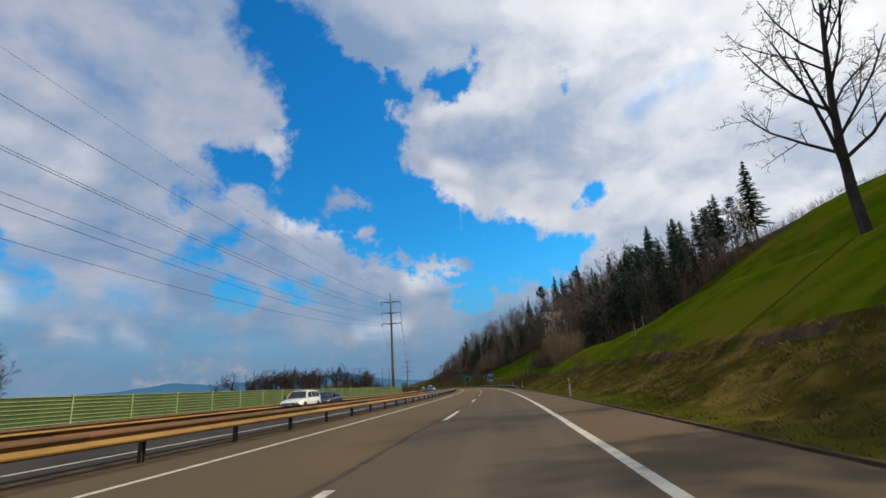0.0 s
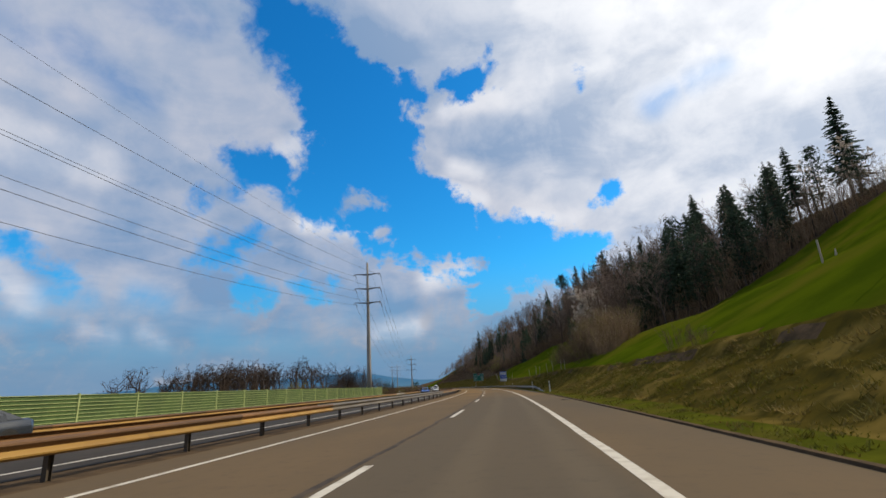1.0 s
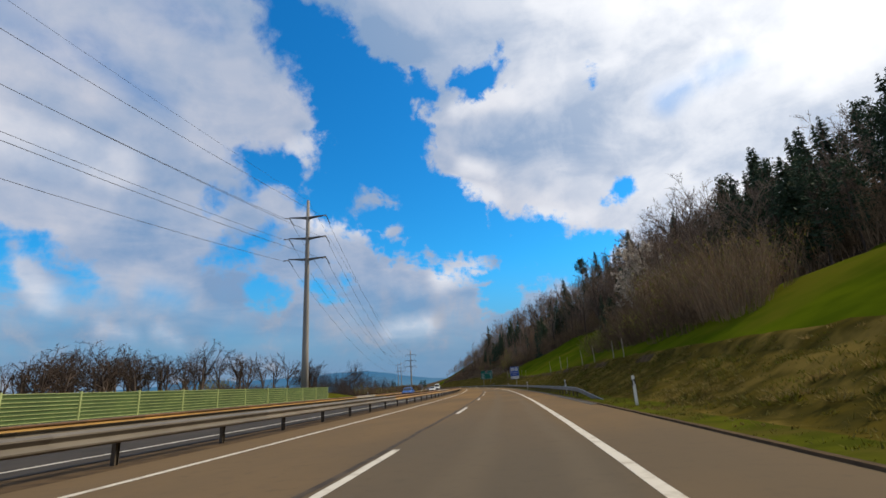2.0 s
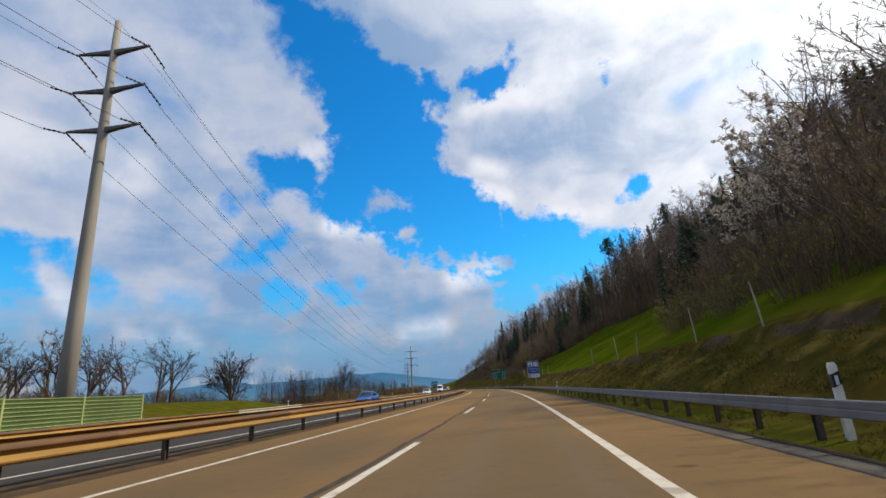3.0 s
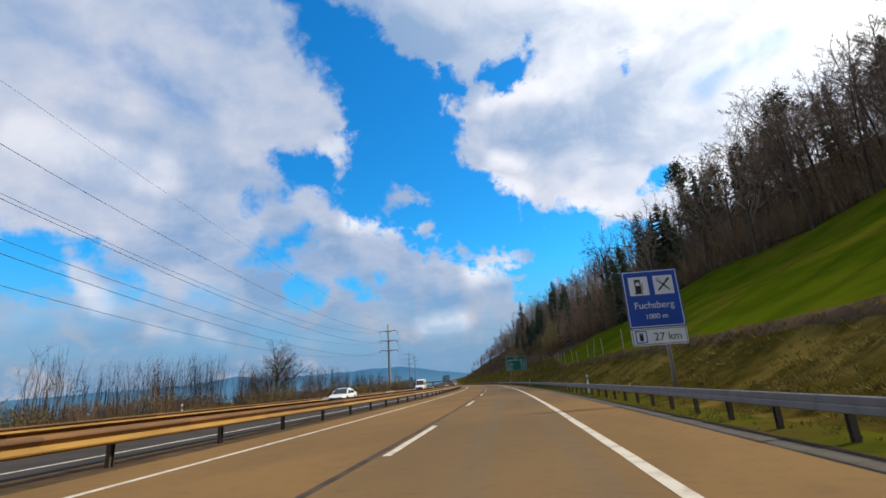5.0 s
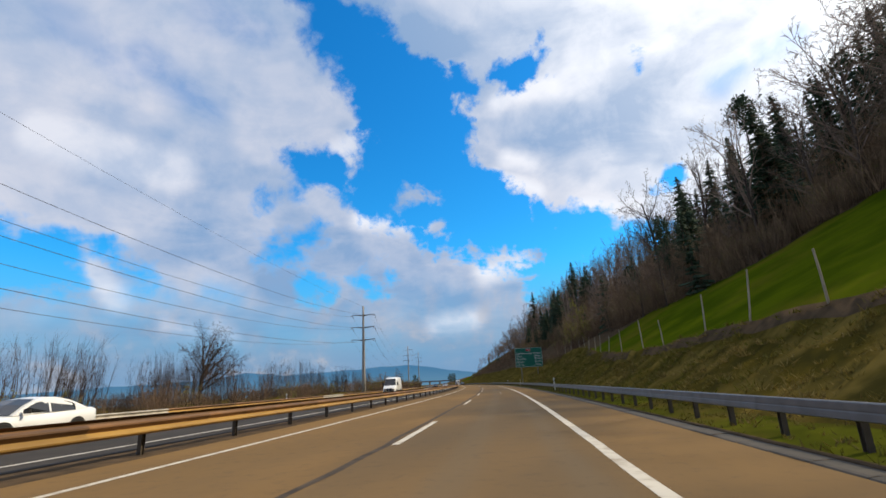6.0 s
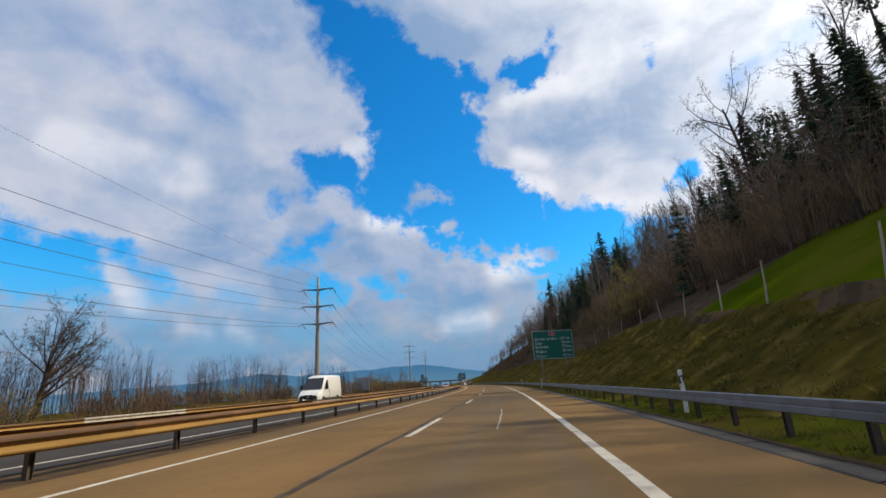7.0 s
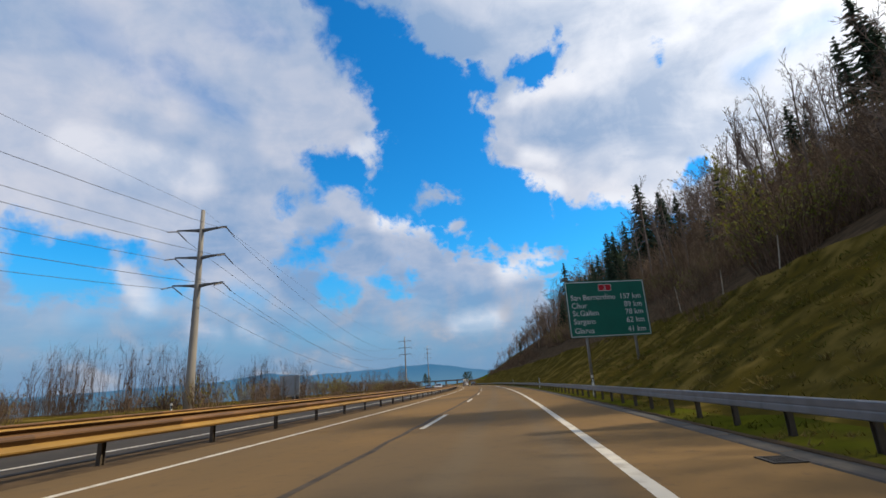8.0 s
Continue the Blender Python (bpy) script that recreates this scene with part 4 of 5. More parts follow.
register("ash", "tall leafless tree with crooked dark branches on the meadow", bare_tree(127, 16, trunk=0.82, kids=(15, 7, 8), bare=0.24, girth=0.018, ratio=(0.58, 0.5, 0.42), angle=((30, 72), (28, 65), (30, 80)), bend=0.22, thin=0.46, tip=0.014, lift=(0.0, 0.08, 0.04), taper=0.35), (BARK, DARK_TWIG))


def thicket(seed, height, stems, spread, fan=0.35, leaf=0, leaf_size=0.05, twig=2):
    """A shrub of many stems from one foot."""
    rng, mesh, buds = random.Random(seed), Mesh(), Mesh()
    for _ in range(stems):
        a, r = rng.uniform(0, 2 * math.pi), spread * math.sqrt(rng.random())
        p = Vector((math.cos(a) * r, math.sin(a) * r, -0.2))
        w = Vector((math.cos(a) * fan * rng.random(), math.sin(a) * fan * rng.random(), 1)).normalized()
        h = height * rng.uniform(0.55, 1.0)
        pts = [p, p + w * h * 0.5 + Vector((rng.uniform(-1, 1), rng.uniform(-1, 1), 0)) * 0.05 * h, p + w * h + Vector((rng.uniform(-1, 1), rng.uniform(-1, 1), 0)) * 0.12 * h]
        mesh.tube(pts, [0.008 + 0.003 * height, 0.007 + 0.002 * height, 0.005], 3, cap=False)
        for _ in range(twig):
            f = rng.uniform(0.35, 0.95)
            q = pts[0].lerp(pts[2], f)
            e = q + (w + Vector((rng.uniform(-1, 1), rng.uniform(-1, 1), rng.uniform(-0.2, 0.6))) * 0.9).normalized() * h * rng.uniform(0.12, 0.3)
            for far_end in (e, q.lerp(e, 0.6) + Vector((rng.uniform(-1, 1), rng.uniform(-1, 1), rng.uniform(-0.3, 1))) * 0.12 * h):
                side = (far_end - q).cross(Vector((rng.uniform(-1, 1), rng.uniform(-1, 1), rng.uniform(-1, 1)))).normalized() * 0.014
                mesh.add([q - side, q + side, far_end], [(0, 1, 2)])
            for _ in range(leaf):
                c = q.lerp(e, rng.random())
                u1, v1 = (Vector((rng.uniform(-1, 1), rng.uniform(-1, 1), rng.uniform(-1, 1))) * leaf_size for _ in range(2))
                buds.add([c, c + u1, c + u1 + v1, c + v1], [(0, 1, 2, 3)])
    return mesh, buds


for i in range(3):
    register("coppice", "dense stand of thin upright leafless poplar shoots", thicket(130 + i, 9.5, 50, 3.0, 0.05, twig=6), (DARK_TWIG, BUD), ("crown", "foliage"))
for i in range(4):
    register("shrub", "leafless brown shrub of many thin stems", thicket(140 + i, 3.2, 42, 1.4, 0.6, twig=5), (BRUSH, BUD), ("crown", "foliage"), "shrub")
for i in range(3):
    register("bush", "tall dense shrub of brown shoots with first green buds", thicket(160 + i, 5.6, 110, 2.3, 0.42, 1, 0.08, 5), (SLOPE_BRUSH, BUD), ("crown", "foliage"), "shrub")
for i in range(2):
    register("budding", "shrub with yellow-green spring buds", thicket(150 + i, 3.4, 40, 1.1, 0.7, 3, 0.09, 4), (BRUSH, BUD), ("crown", "foliage"), "shrub")

register("golden", "young tree with a loose crown of fresh yellow-green leaves", bare_tree(190, 8.5, kids=(11, 6, 5), bare=0.15, girth=0.011, ratio=(0.45, 0.5, 0.5), leaf=5, leaf_size=0.11), (BARK, TWIG, BUD))
pick = random.Random(5)


def plant(kind, s, d, size=1.0, group="", which=None, z=None, label=""):
    options = PROTO[kind]
    i = pick.randrange(len(options)) if which is None else which
    text, data, category = options[i]
    p = at(s, d, land(s, d) - 0.05 if z is None else z)
    m = pose(p.x, p.y, p.z, pick.uniform(-2, 2), pick.uniform(-2, 2), pick.uniform(0, 360)) @ Matrix.Diagonal((size, size, size * pick.uniform(0.94, 1.06), 1))
    names = {"young_conifer": "conifer", "orchard": "fruit_tree", "forest": "broadleaf_tree", "slender": "slender_tree", "blossom": "blossom_tree", "walnut": "spreading_tree", "lime": "round_tree", "ash": "crooked_tree",
             "budding": "budding_shrub", "beech": "broadleaf_tree", "golden": "young_tree", "bush": "tall_shrub", "coppice": "poplar_coppice"}
    ob = thing(names.get(kind, kind), label or text, category, group)
    ob.matrix_basis = m
    for n, me in data:
        part(n, me, ob)
    return ob


# the wood on the slope; its roofline as a height per metre from the road
HEIGHTS = {"beech": 25, "forest": 27, "slender": 24, "conifer": 31, "young_conifer": 12.5, "pine": 27, "evergreen": 24}


def roofline(s, d=30.0):
    high = float(np.interp(s, (136, 150, 185, 200, 215, 231, 250, 262, 270, 280, 298, 322, 340, 370, 390, 420, 450, 500, 560, 640), (0.74, 0.76, 0.76, 0.78, 0.84, 0.95, 0.99, 1.0, 0.95, 0.90, 0.84, 0.82, 0.95, 1.0, 0.97, 0.93, 1.05, 1.02, 0.8, 0.6)))
    corner = float(np.interp(d, (30, 46, 55, 62, 75, 100), (0.75, 0.70, 0.64, 0.60, 0.53, 0.50))) * float(np.interp(s, (104, 115, 130), (0.80, 0.93, 1.0)))
    return min(high, corner) if s < 136 else high


wood = random.Random(11)
ROWS = (1.0, 6.5, 12.5, 19.5, 28.0, 38.0, 50.0, 64.0)
for r, back in enumerate(ROWS):
    s = 107.0 + r * 1.7
    while s < 640:
        d = forest_edge(s) + back + wood.uniform(-2.2, 2.2)
        q = wood.random()
        if s < 124:
            kind = "evergreen" if q < 0.4 else "conifer" if q < 0.62 else "beech"
        elif s < 160:
            kind = ("beech" if q < 0.9 else "forest") if back < 14 else "conifer" if q < 0.55 else "evergreen" if q < 0.8 else "beech"
        elif s < 206:
            kind = "conifer" if q < (0.6 if back < 4 else 0.8) else "evergreen" if q < 0.92 else "beech"
        elif s < 260:
            kind = "beech" if q < 0.84 else "forest" if q < 0.95 else "evergreen"
        elif s < 302:
            kind = ("beech" if q < 0.7 else "young_conifer") if r < 1 else "conifer" if q < 0.6 else "evergreen" if q < 0.8 else "forest"
        elif s < 362:
            kind = "conifer" if r > 2 and q < 0.55 else ("slender" if q < 0.9 else "young_conifer") if s < 346 else "beech" if q < 0.3 else "slender" if q < 0.85 else "young_conifer"
        elif s < 432:
            kind = "conifer" if q < 0.9 and r < 3 else "slender" if q < 0.5 else "beech"
        else:
            kind = "beech" if q < 0.72 else "slender" if q < 0.85 else "conifer"
        room = (1.16 + roofline(s, d) * d * (wood.uniform(0.86, 1.03) if wood.random() < 0.9 or s < 150 else wood.uniform(1.03, 1.16)) - land(s, d)) / HEIGHTS[kind]
        size = min(wood.uniform(0.75, 1.05), room * (1.15 if kind == "slender" else 1.12 if kind == "conifer" and 160 < s < 206 else 0.78 if kind != "conifer" and 302 < s < 362 or 362 < s < 432 and r > 2 else 1.1 if s < 160 and back < 14 else 1.0))
        gap = wood.uniform(3.4, 6.0) * (1 + 0.12 * r) * (2.1 if s > 520 else 1.5 if s > 432 else 1.1 if s > 330 else 0.78 if 188 < s < 236 else 1.0)
        if size < 0.28:
            s += gap
            continue
        if wood.random() > 0.06:
            plant(kind, s, d, size, "trees of the wooded slope")
        s += gap
# the near corner of the wood, where its edge climbs straight up the slope
for k in range(64):
    d = 26 + 100 * (k + wood.random()) / 64
    s = float(np.interp(d, (21, 38, 70, 130), (130, 124, 112, 105))) + 1 + 16 * wood.random() ** 1.3
    kind = wood.choice(("evergreen", "beech", "conifer", "evergreen", "conifer"))
    size = min(0.95, (1.16 + roofline(s, d) * d * wood.uniform(0.84, 1.0) - land(s, d)) / HEIGHTS[kind])
    if size > 0.25:
        plant(kind, s, d, size, "trees of the wooded slope")
# unseen trees, added above the bank out of view to shade it
for s, d, size in ((13, 24, 0.75), (19, 28, 0.85), (23, 33, 0.9), (10, 32, 0.8)):
    plant("evergreen", s, d, size, "trees above the near bank")
for s in (36, 38, 40, 42, 45):
    plant("shrub", s, 10.2 + 1.6 * wood.random(), wood.uniform(0.22, 0.4), "shrubs on the slope")
plant("pine", 306.5, 59.4, 1.0, "trees of the wooded slope")
plant("conifer", 484.7, 44.1, 0.95, "trees of the wooded slope", 2)
plant("blossom", 134.6, 20.8, 1.05, which=0)
plant("blossom", 150.7, 26.4, 1.05, which=1)
plant("blossom", 166, 92, 1.4, which=0)
plant("ash", 150.6, 33.5, 1.3, "trees of the wooded slope")
plant("ash", 287.3, 37.2, 1.15, "trees of the wooded slope")
plant("ash", 300.5, 33.5, 1.3, "trees of the wooded slope")
plant("blossom", 128, 74, 1.2, which=1)
plant("blossom", 139, 20.0, 1.1, which=0)
plant("blossom", 146, 23.0, 1.2, which=1)
plant("ash", 28.4, 20.6, 1.15)
for s, d, size in ((127, 25, 0.60), (131, 26, 0.64), (132.5, 22.5, 0.64), (139, 24.5, 0.64), (142, 27, 0.70), (146, 27, 0.72), (129, 26, 0.70)):
    plant("beech", s, d, size, "trees of the wooded slope")
# shrubs along the wood's edge and the ledge
for s0, s1, n, kinds, lo, hi, size in ((108, 150, 26, ("shrub", "budding"), 11.5, 20, 1.0), (150, 300, 44, ("shrub",), -1.5, 3.0, 1.0), (296, 430, 60, ("shrub", "shrub", "budding"), -6, 5, 1.05), (430, 560, 36, ("shrub",), -12, 0, 1.3)):
    for k in range(n):
        s = s0 + (s1 - s0) * (k + wood.random()) / n
        d = wood.uniform(lo, hi) if lo > 5 else forest_edge(s) + wood.uniform(lo, hi)
        plant(wood.choice(kinds), s, d, size * wood.uniform(0.6, 1.15), "shrubs on the slope")
plant("shrub", 205, 40, 0.8, "shrubs on the slope")
for s, d, size in ((303.2, 16.9, 1.5), (304.6, 17.6, 1.7), (305.5, 17.0, 1.2), (303.0, 18.3, 1.6)):
    plant("budding", s, d, size, "shrubs on the slope")
plant("budding", 306.5, 17.3, 1.0, "shrubs on the slope")
plant("golden", 311.5, 19.5, 1.0, "shrubs on the slope")
for s, d, size in ((33.5, 10.4, 0.42), (31.4, 10.2, 0.36), (65.7, 10.5, 0.5), (62, 10.3, 0.34), (104, 12.5, 0.9), (108, 13, 1.3), (113, 14, 1.5), (117, 13.0, 1.3), (121, 14.5, 1.6), (125, 13.5, 1.4)):
    plant("shrub", s, d, size, "shrubs on the slope")
for s in (306, 311, 317, 323, 330, 336, 343):
    plant("shrub", s, 13.5 + wood.uniform(-1, 1), wood.uniform(0.5, 0.8), "shrubs on the slope")
plant("budding", 112, 15.5, 1.5, "shrubs on the slope")
for s, d, size in ((97.5, 13.2, 0.60), (100, 14.0, 0.85), (101.5, 16.0, 1.0), (103.5, 14.4, 0.85), (105, 16.8, 1.1), (107.5, 15.0, 0.9), (110.5, 16.6, 1.1), (113.5, 15.5, 1.0), (117, 17.0, 1.1), (121.5, 17.5, 1.0), (126, 18.5, 1.1)):
    plant("bush", s, d, size, "shrubs on the slope")
for k in range(46):
    s = 292 + 150 * (k + wood.random()) / 46
    plant("bush", s, forest_edge(s) + wood.uniform(-3.5, 4), wood.uniform(0.6, 1.0) * (0.6 if s < 350 else 1.0), "shrubs on the slope")
for k in range(34):
    s = 206 + 80 * (k + wood.random()) / 34
    plant("bush", s, forest_edge(s) + wood.uniform(0, 3), wood.uniform(0.6, 0.95), "shrubs on the slope")

# orchard, lone trees and thickets on the lake side
for k in range(50):
    s = 109 + 45 * (k + wood.random() * 0.7) / 50
    d = -39 - 22 * wood.random()
    if abs(s - 169) < 6 and d > -46:
        continue
    plant("orchard", s, d, wood.uniform(0.85, 1.12), "fruit trees in the orchard")
plant("orchard", 155, -37, 0.95, "fruit trees in the orchard", 1)
plant("orchard", 158.5, -41, 1.0, "fruit trees in the orchard", 2)
plant("walnut", 169.5, -37.7, 0.92)
hedge = Mesh()
for k in range(150):
    s = 188 + 150 * k / 130 if k < 130 else 138 + 34 * (k - 130) / 20
    d, size, turn = -36 - 12 * wood.random(), wood.uniform(0.45, 0.85), wood.uniform(0, 6.28)
    foot, me = at(s, d, land(s, d) - 0.05), PROTO["shrub"][k % 4][1][0][1]
    c, n = math.cos(turn) * size, math.sin(turn) * size
    hedge.add([(foot.x + q.co.x * c - q.co.y * n, foot.y + q.co.x * n + q.co.y * c, foot.z + q.co.z * size) for q in me.vertices], [tuple(f.vertices) for f in me.polygons])
thing("hedge", "dense low leafless brown scrub below the road", "scrub", mesh=hedge.data("hedge", DARK_TWIG), kind="stuff")
for s, size in ((184, 0.55), (197, 0.5)):
    plant("budding", s, -26.5, size, "shrubs below the road")
plant("lime", 294, -53.5, 0.93, z=0.0)
plant("lime", 46, -54.0, 0.62, z=-2.0, label="leafless round-crowned tree behind the noise fence")
for k in range(22):
    s = 232 + 155 * (k + 0.6 * wood.random()) / 22
    plant("coppice", s, -62 + 7 * wood.random() + 14 * smooth01(s, 330, 390), wood.uniform(0.9, 1.25), "poplar thicket below the road", z=-0.5)
for k in range(150):
    s = 186 + 348 * (k + wood.random()) / 150
    d = -24.6 - 15 * wood.random() ** 1.4
    plant("budding" if wood.random() < 0.22 else "shrub", s, d, wood.uniform(0.7, 1.2) * (0.8 if s < 330 else 1.1), "shrubs below the road")
for k in range(34):
    plant("budding" if k % 5 == 0 else "shrub", 132 + 60 * wood.random(), -40 - 6 * wood.random(), wood.uniform(0.6, 1.0), "shrubs in the orchard")
for k in range(26):
    plant("forest", 560 + 190 * wood.random(), -36 - 60 * wood.random(), wood.uniform(0.4, 0.62), "far trees by the road")

for s, d, size in ((700, 6, 0.42), (712, 9, 0.5), (726, 12, 0.5), (740, 8, 0.45), (705, -25, 0.4), (722, -28, 0.5), (744, -26, 0.45), (760, -30, 0.5)):
    plant("evergreen", s, d, size, "far trees by the road")

# undergrowth: twigs and saplings, too many to count
under = Mesh()
for _ in range(8400):
    s = wood.uniform(104, 470)
    d = forest_edge(s) + 0.5 + 40 * wood.random() ** 1.5 + wood.uniform(-1.0, 1.0)
    z = land(s, d)
    c = at(s, d, z)
    tall = min(8.0, 0.6 * max(2.0, 1.16 + roofline(s, d) * d - z))
    for _ in range(3):
        h = wood.uniform(0.3, 1.0) * tall
        a, b = Vector((wood.uniform(-1, 1), wood.uniform(-1, 1), 0)) * 1.2, Vector((wood.uniform(-1, 1), wood.uniform(-1, 1), 0)) * 0.16 * h
        foot, tip = c + a, c + a + b * 1.9 + Vector((0, 0, h))
        for turn in (Vector((1, 0, 0)), Vector((0, 1, 0))):
            under.add([foot - turn * (0.02 + 0.006 * h), foot + turn * (0.02 + 0.006 * h), tip], [(0, 1, 2)])
        for _ in range(8):
            q = foot.lerp(tip, wood.uniform(0.2, 0.95))
            e = q + Vector((wood.uniform(-1, 1), wood.uniform(-1, 1), wood.uniform(0.0, 1.0))) * 0.22 * h
            side = Vector((wood.uniform(-1, 1), wood.uniform(-1, 1), wood.uniform(-1, 1))).normalized() * 0.028
            under.add([q - side, q + side, e], [(0, 1, 2)])
thing("undergrowth", "tangled leafless brown undergrowth on the wood floor", "undergrowth", mesh=under.data("undergrowth", SLOPE_BRUSH), kind="stuff")

# grass tufts on verge and bank
tufts = Mesh()
for _ in range(15000):
    s = wood.uniform(2, 330)
    d = 4.1 + (bank_top(s) - 4.2) * wood.random()
    c = at(s, d, land(s, d) - 0.02)
    patchy = noise.noise(Vector((s * 0.35, d * 0.8, 1)))
    if patchy < -0.1 and wood.random() < 0.5:
        continue
    lump = 0.55 + 1.1 * max(0, patchy + 0.25)
    if d < 5.6:
        lump *= 0.55
    for _ in range(8):
        a = Vector((wood.uniform(-1, 1), wood.uniform(-1, 1), 0)) * 0.17
        b = Vector((wood.uniform(-1, 1), wood.uniform(-1, 1), 0)) * 0.22 * lump
        h = wood.uniform(0.06, 0.22) * lump
        w = Vector((wood.uniform(-1, 1), wood.uniform(-1, 1), 0)).normalized() * 0.020
        tufts.add([c + a - w, c + a + w, c + a + b + Vector((0, 0, h))], [(0, 1, 2)])
tussocks = Mesh()
for _ in range(3600):
    s = wood.uniform(4, 330)
    d = 5.8 + (bank_top(s) - 5.6) * wood.random()
    if noise.noise(Vector((s * 0.22, d * 0.5, 11))) < 0.0:
        continue
    c, lump = at(s, d, land(s, d) - 0.03), wood.uniform(0.5, 1.2)
    for _ in range(20):
        a = Vector((wood.uniform(-1, 1), wood.uniform(-1, 1), 0))
        side = Vector((-a.y, a.x, 0)).normalized() * 0.020
        tussocks.add([c + a * 0.16 - side, c + a * 0.16 + side, c + a * 0.38 * lump + Vector((0, 0, wood.uniform(0.06, 0.24) * lump))], [(0, 1, 2)])
STRAW = material("dry_grass", (0.185, 0.138, 0.050), (0.110, 0.095, 0.022), scale=0.3, rough=0.9, leaf=0.3, by_island=0.3, spec=0.1)
thing("dry_tussocks", "straw-coloured dry grass tussocks scattered over the bank", "grass", mesh=tussocks.data("dry_tussocks", STRAW), kind="stuff")
TUFT = material("tuft_grass", (0.098, 0.092, 0.010), (0.062, 0.066, 0.007), scale=0.4, rough=0.9, leaf=0.3, by_island=0.35, third=(0.150, 0.108, 0.036), third_scale=0.25, spec=0.2)
thing("grass_tufts", "coarse green and straw-coloured grass tufts on the bank", "grass", mesh=tufts.data("grass_tufts", TUFT), kind="stuff")

# ---- far hills beyond the lake ----
ridge = Mesh()
eye = at(137, 0)
rows = []
for k in range(121):
    az = -62 + 58 * k / 120
    el = float(np.interp(az, (-62, -54.4, -46.5, -41.8, -36.6, -32.7, -27.4, -22.4, -19.3, -16.1, -12.2, -8, -4), (0.9, 1.13, 1.45, 1.6, 2.2, 1.8, 1.98, 2.23, 2.3, 1.72, 1.1, 0.9, 0.7)))
    el += 0.10 * noise.noise(Vector((az * 0.5, 0, 0))) + 0.05 * noise.noise(Vector((az * 2.3, 1, 0)))
    w = Vector((math.sin(radians(az)), math.cos(radians(az)), 0))
    top = 4150 * math.tan(radians(el))
    rows.append([eye + w * 3900 + Vector((0, 0, -75)), eye + w * 4020 + Vector((0, 0, top * 0.55)), eye + w * 4150 + Vector((0, 0, top)), eye + w * 4500 + Vector((0, 0, -75))])
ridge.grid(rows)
thing("backdrop_hills", "wooded hills beyond the lake with blue haze painted in, self-glowing", "backdrop", mesh=ridge.data("backdrop_hills", HAZE_GLOW, smooth=True), kind="structure")

# ---- roadside furniture ----


def delineator(s, d, z):
    ob = thing("delineator_post", "white plastic delineator post with a black band", "delineator", "delineator posts", place(s, d, z, 2.0))
    body = Mesh()
    body.grid([[(x * w, y * w, h) for x, y in ((-0.06, -0.05), (0.06, -0.05), (0.035, 0.06), (-0.035, 0.06))] for h, w in ((-0.25, 1.0), (0.98, 0.95), (1.04, 0.7))], closed=True)
    body.add([(x * 0.7, y * 0.7, 1.04) for x, y in ((-0.06, -0.05), (0.06, -0.05), (0.035, 0.06), (-0.035, 0.06))], [(0, 1, 2, 3)])
    part("body", body.data("body", WHITE_PLASTIC), ob)
    band = Mesh().grid([[(x * 1.04, y * 1.04, h + (0.05 if x > 0 else 0)) for x, y in ((-0.06, -0.05), (0.06, -0.05), (0.035, 0.06), (-0.035, 0.06))] for h in (0.66, 0.86)], closed=True)
    part("band", band.data("band", SIGN_BLACK), ob, label="black band")
    part("reflector", Mesh().box(-0.025, 0.025, -0.056, -0.050, 0.70, 0.84).data("reflector", SIGN_WHITE), ob)
    return ob


for s in (35.6, 89.3, 111.3, 155.2, 204.2, 255.2, 303.2, 337.0, 387.0):
    delineator(s, 4.80 if s > 80 else 4.35, land(s, 4.5) + 0.13)
for s in (150.4, 203.0, 255.0, 305.4, 356.0):
    delineator(s, -21.6, 0.0)

stick = random.Random(21)
for s in (112, 116, 123.4, 130.3, 142.2, 149.9, 160.9, 207.4, 215, 222, 227, 232.2, 238.4, 243.5, 249, 254.3, 262, 268, 275, 283.5, 292, 301, 308, 315):
    h = stick.uniform(1.5, 2.2)
    d = bank_top(s) + stick.uniform(0.0, 0.5)
    m = place(s, d, land(s, d)) @ pose(0, 0, 0, stick.uniform(-6, 6), stick.uniform(-7, 7), 0)
    st = thing("stake", "thin pale wooden stake on the edge of the bank", "stake", "stakes along the bank", m)
    part("shaft", Mesh().tube([(0, 0, -0.3), (0.01, 0, h * 0.5), (0, 0.01, h)], [0.042, 0.038, 0.03], 6).data("shaft", PALE_STEM), st)
for s, d, h in ((64.4, 18.9, 1.4), (75, 27, 1.5), (52, 14, 1.4), (88, 36, 1.6)):
    st = thing("fence_stake", "weathered wooden pasture stake on the meadow", "stake", "pasture stakes", place(s, d, land(s, d)))
    part("shaft", Mesh().tube([(0, 0, -0.3), (0, 0, h)], [0.06, 0.05], 6).data("shaft", PALE_STEM), st)

board = thing("sign_board", "grey rear side of a large road sign on two posts", "road sign", m=place(331.5, -24.4, 0.3, -16))
part("panel", plate("panel", -1.55, 1.25, 0.75, 2.95, 0.08, SIGN_BACK, 0, 0.04), board)
part("small_panel", plate("small_panel", 0.2, 1.2, -0.15, 0.55, 0.04, SIGN_BLACK, 0, 0.04), board, label="small dark panel")
for x in (-1.0, 0.7):
    part("post", Mesh().tube([(x, -0.08, -0.6), (x, -0.08, 2.85)], 0.06, 8).data("post", STEEL), board)

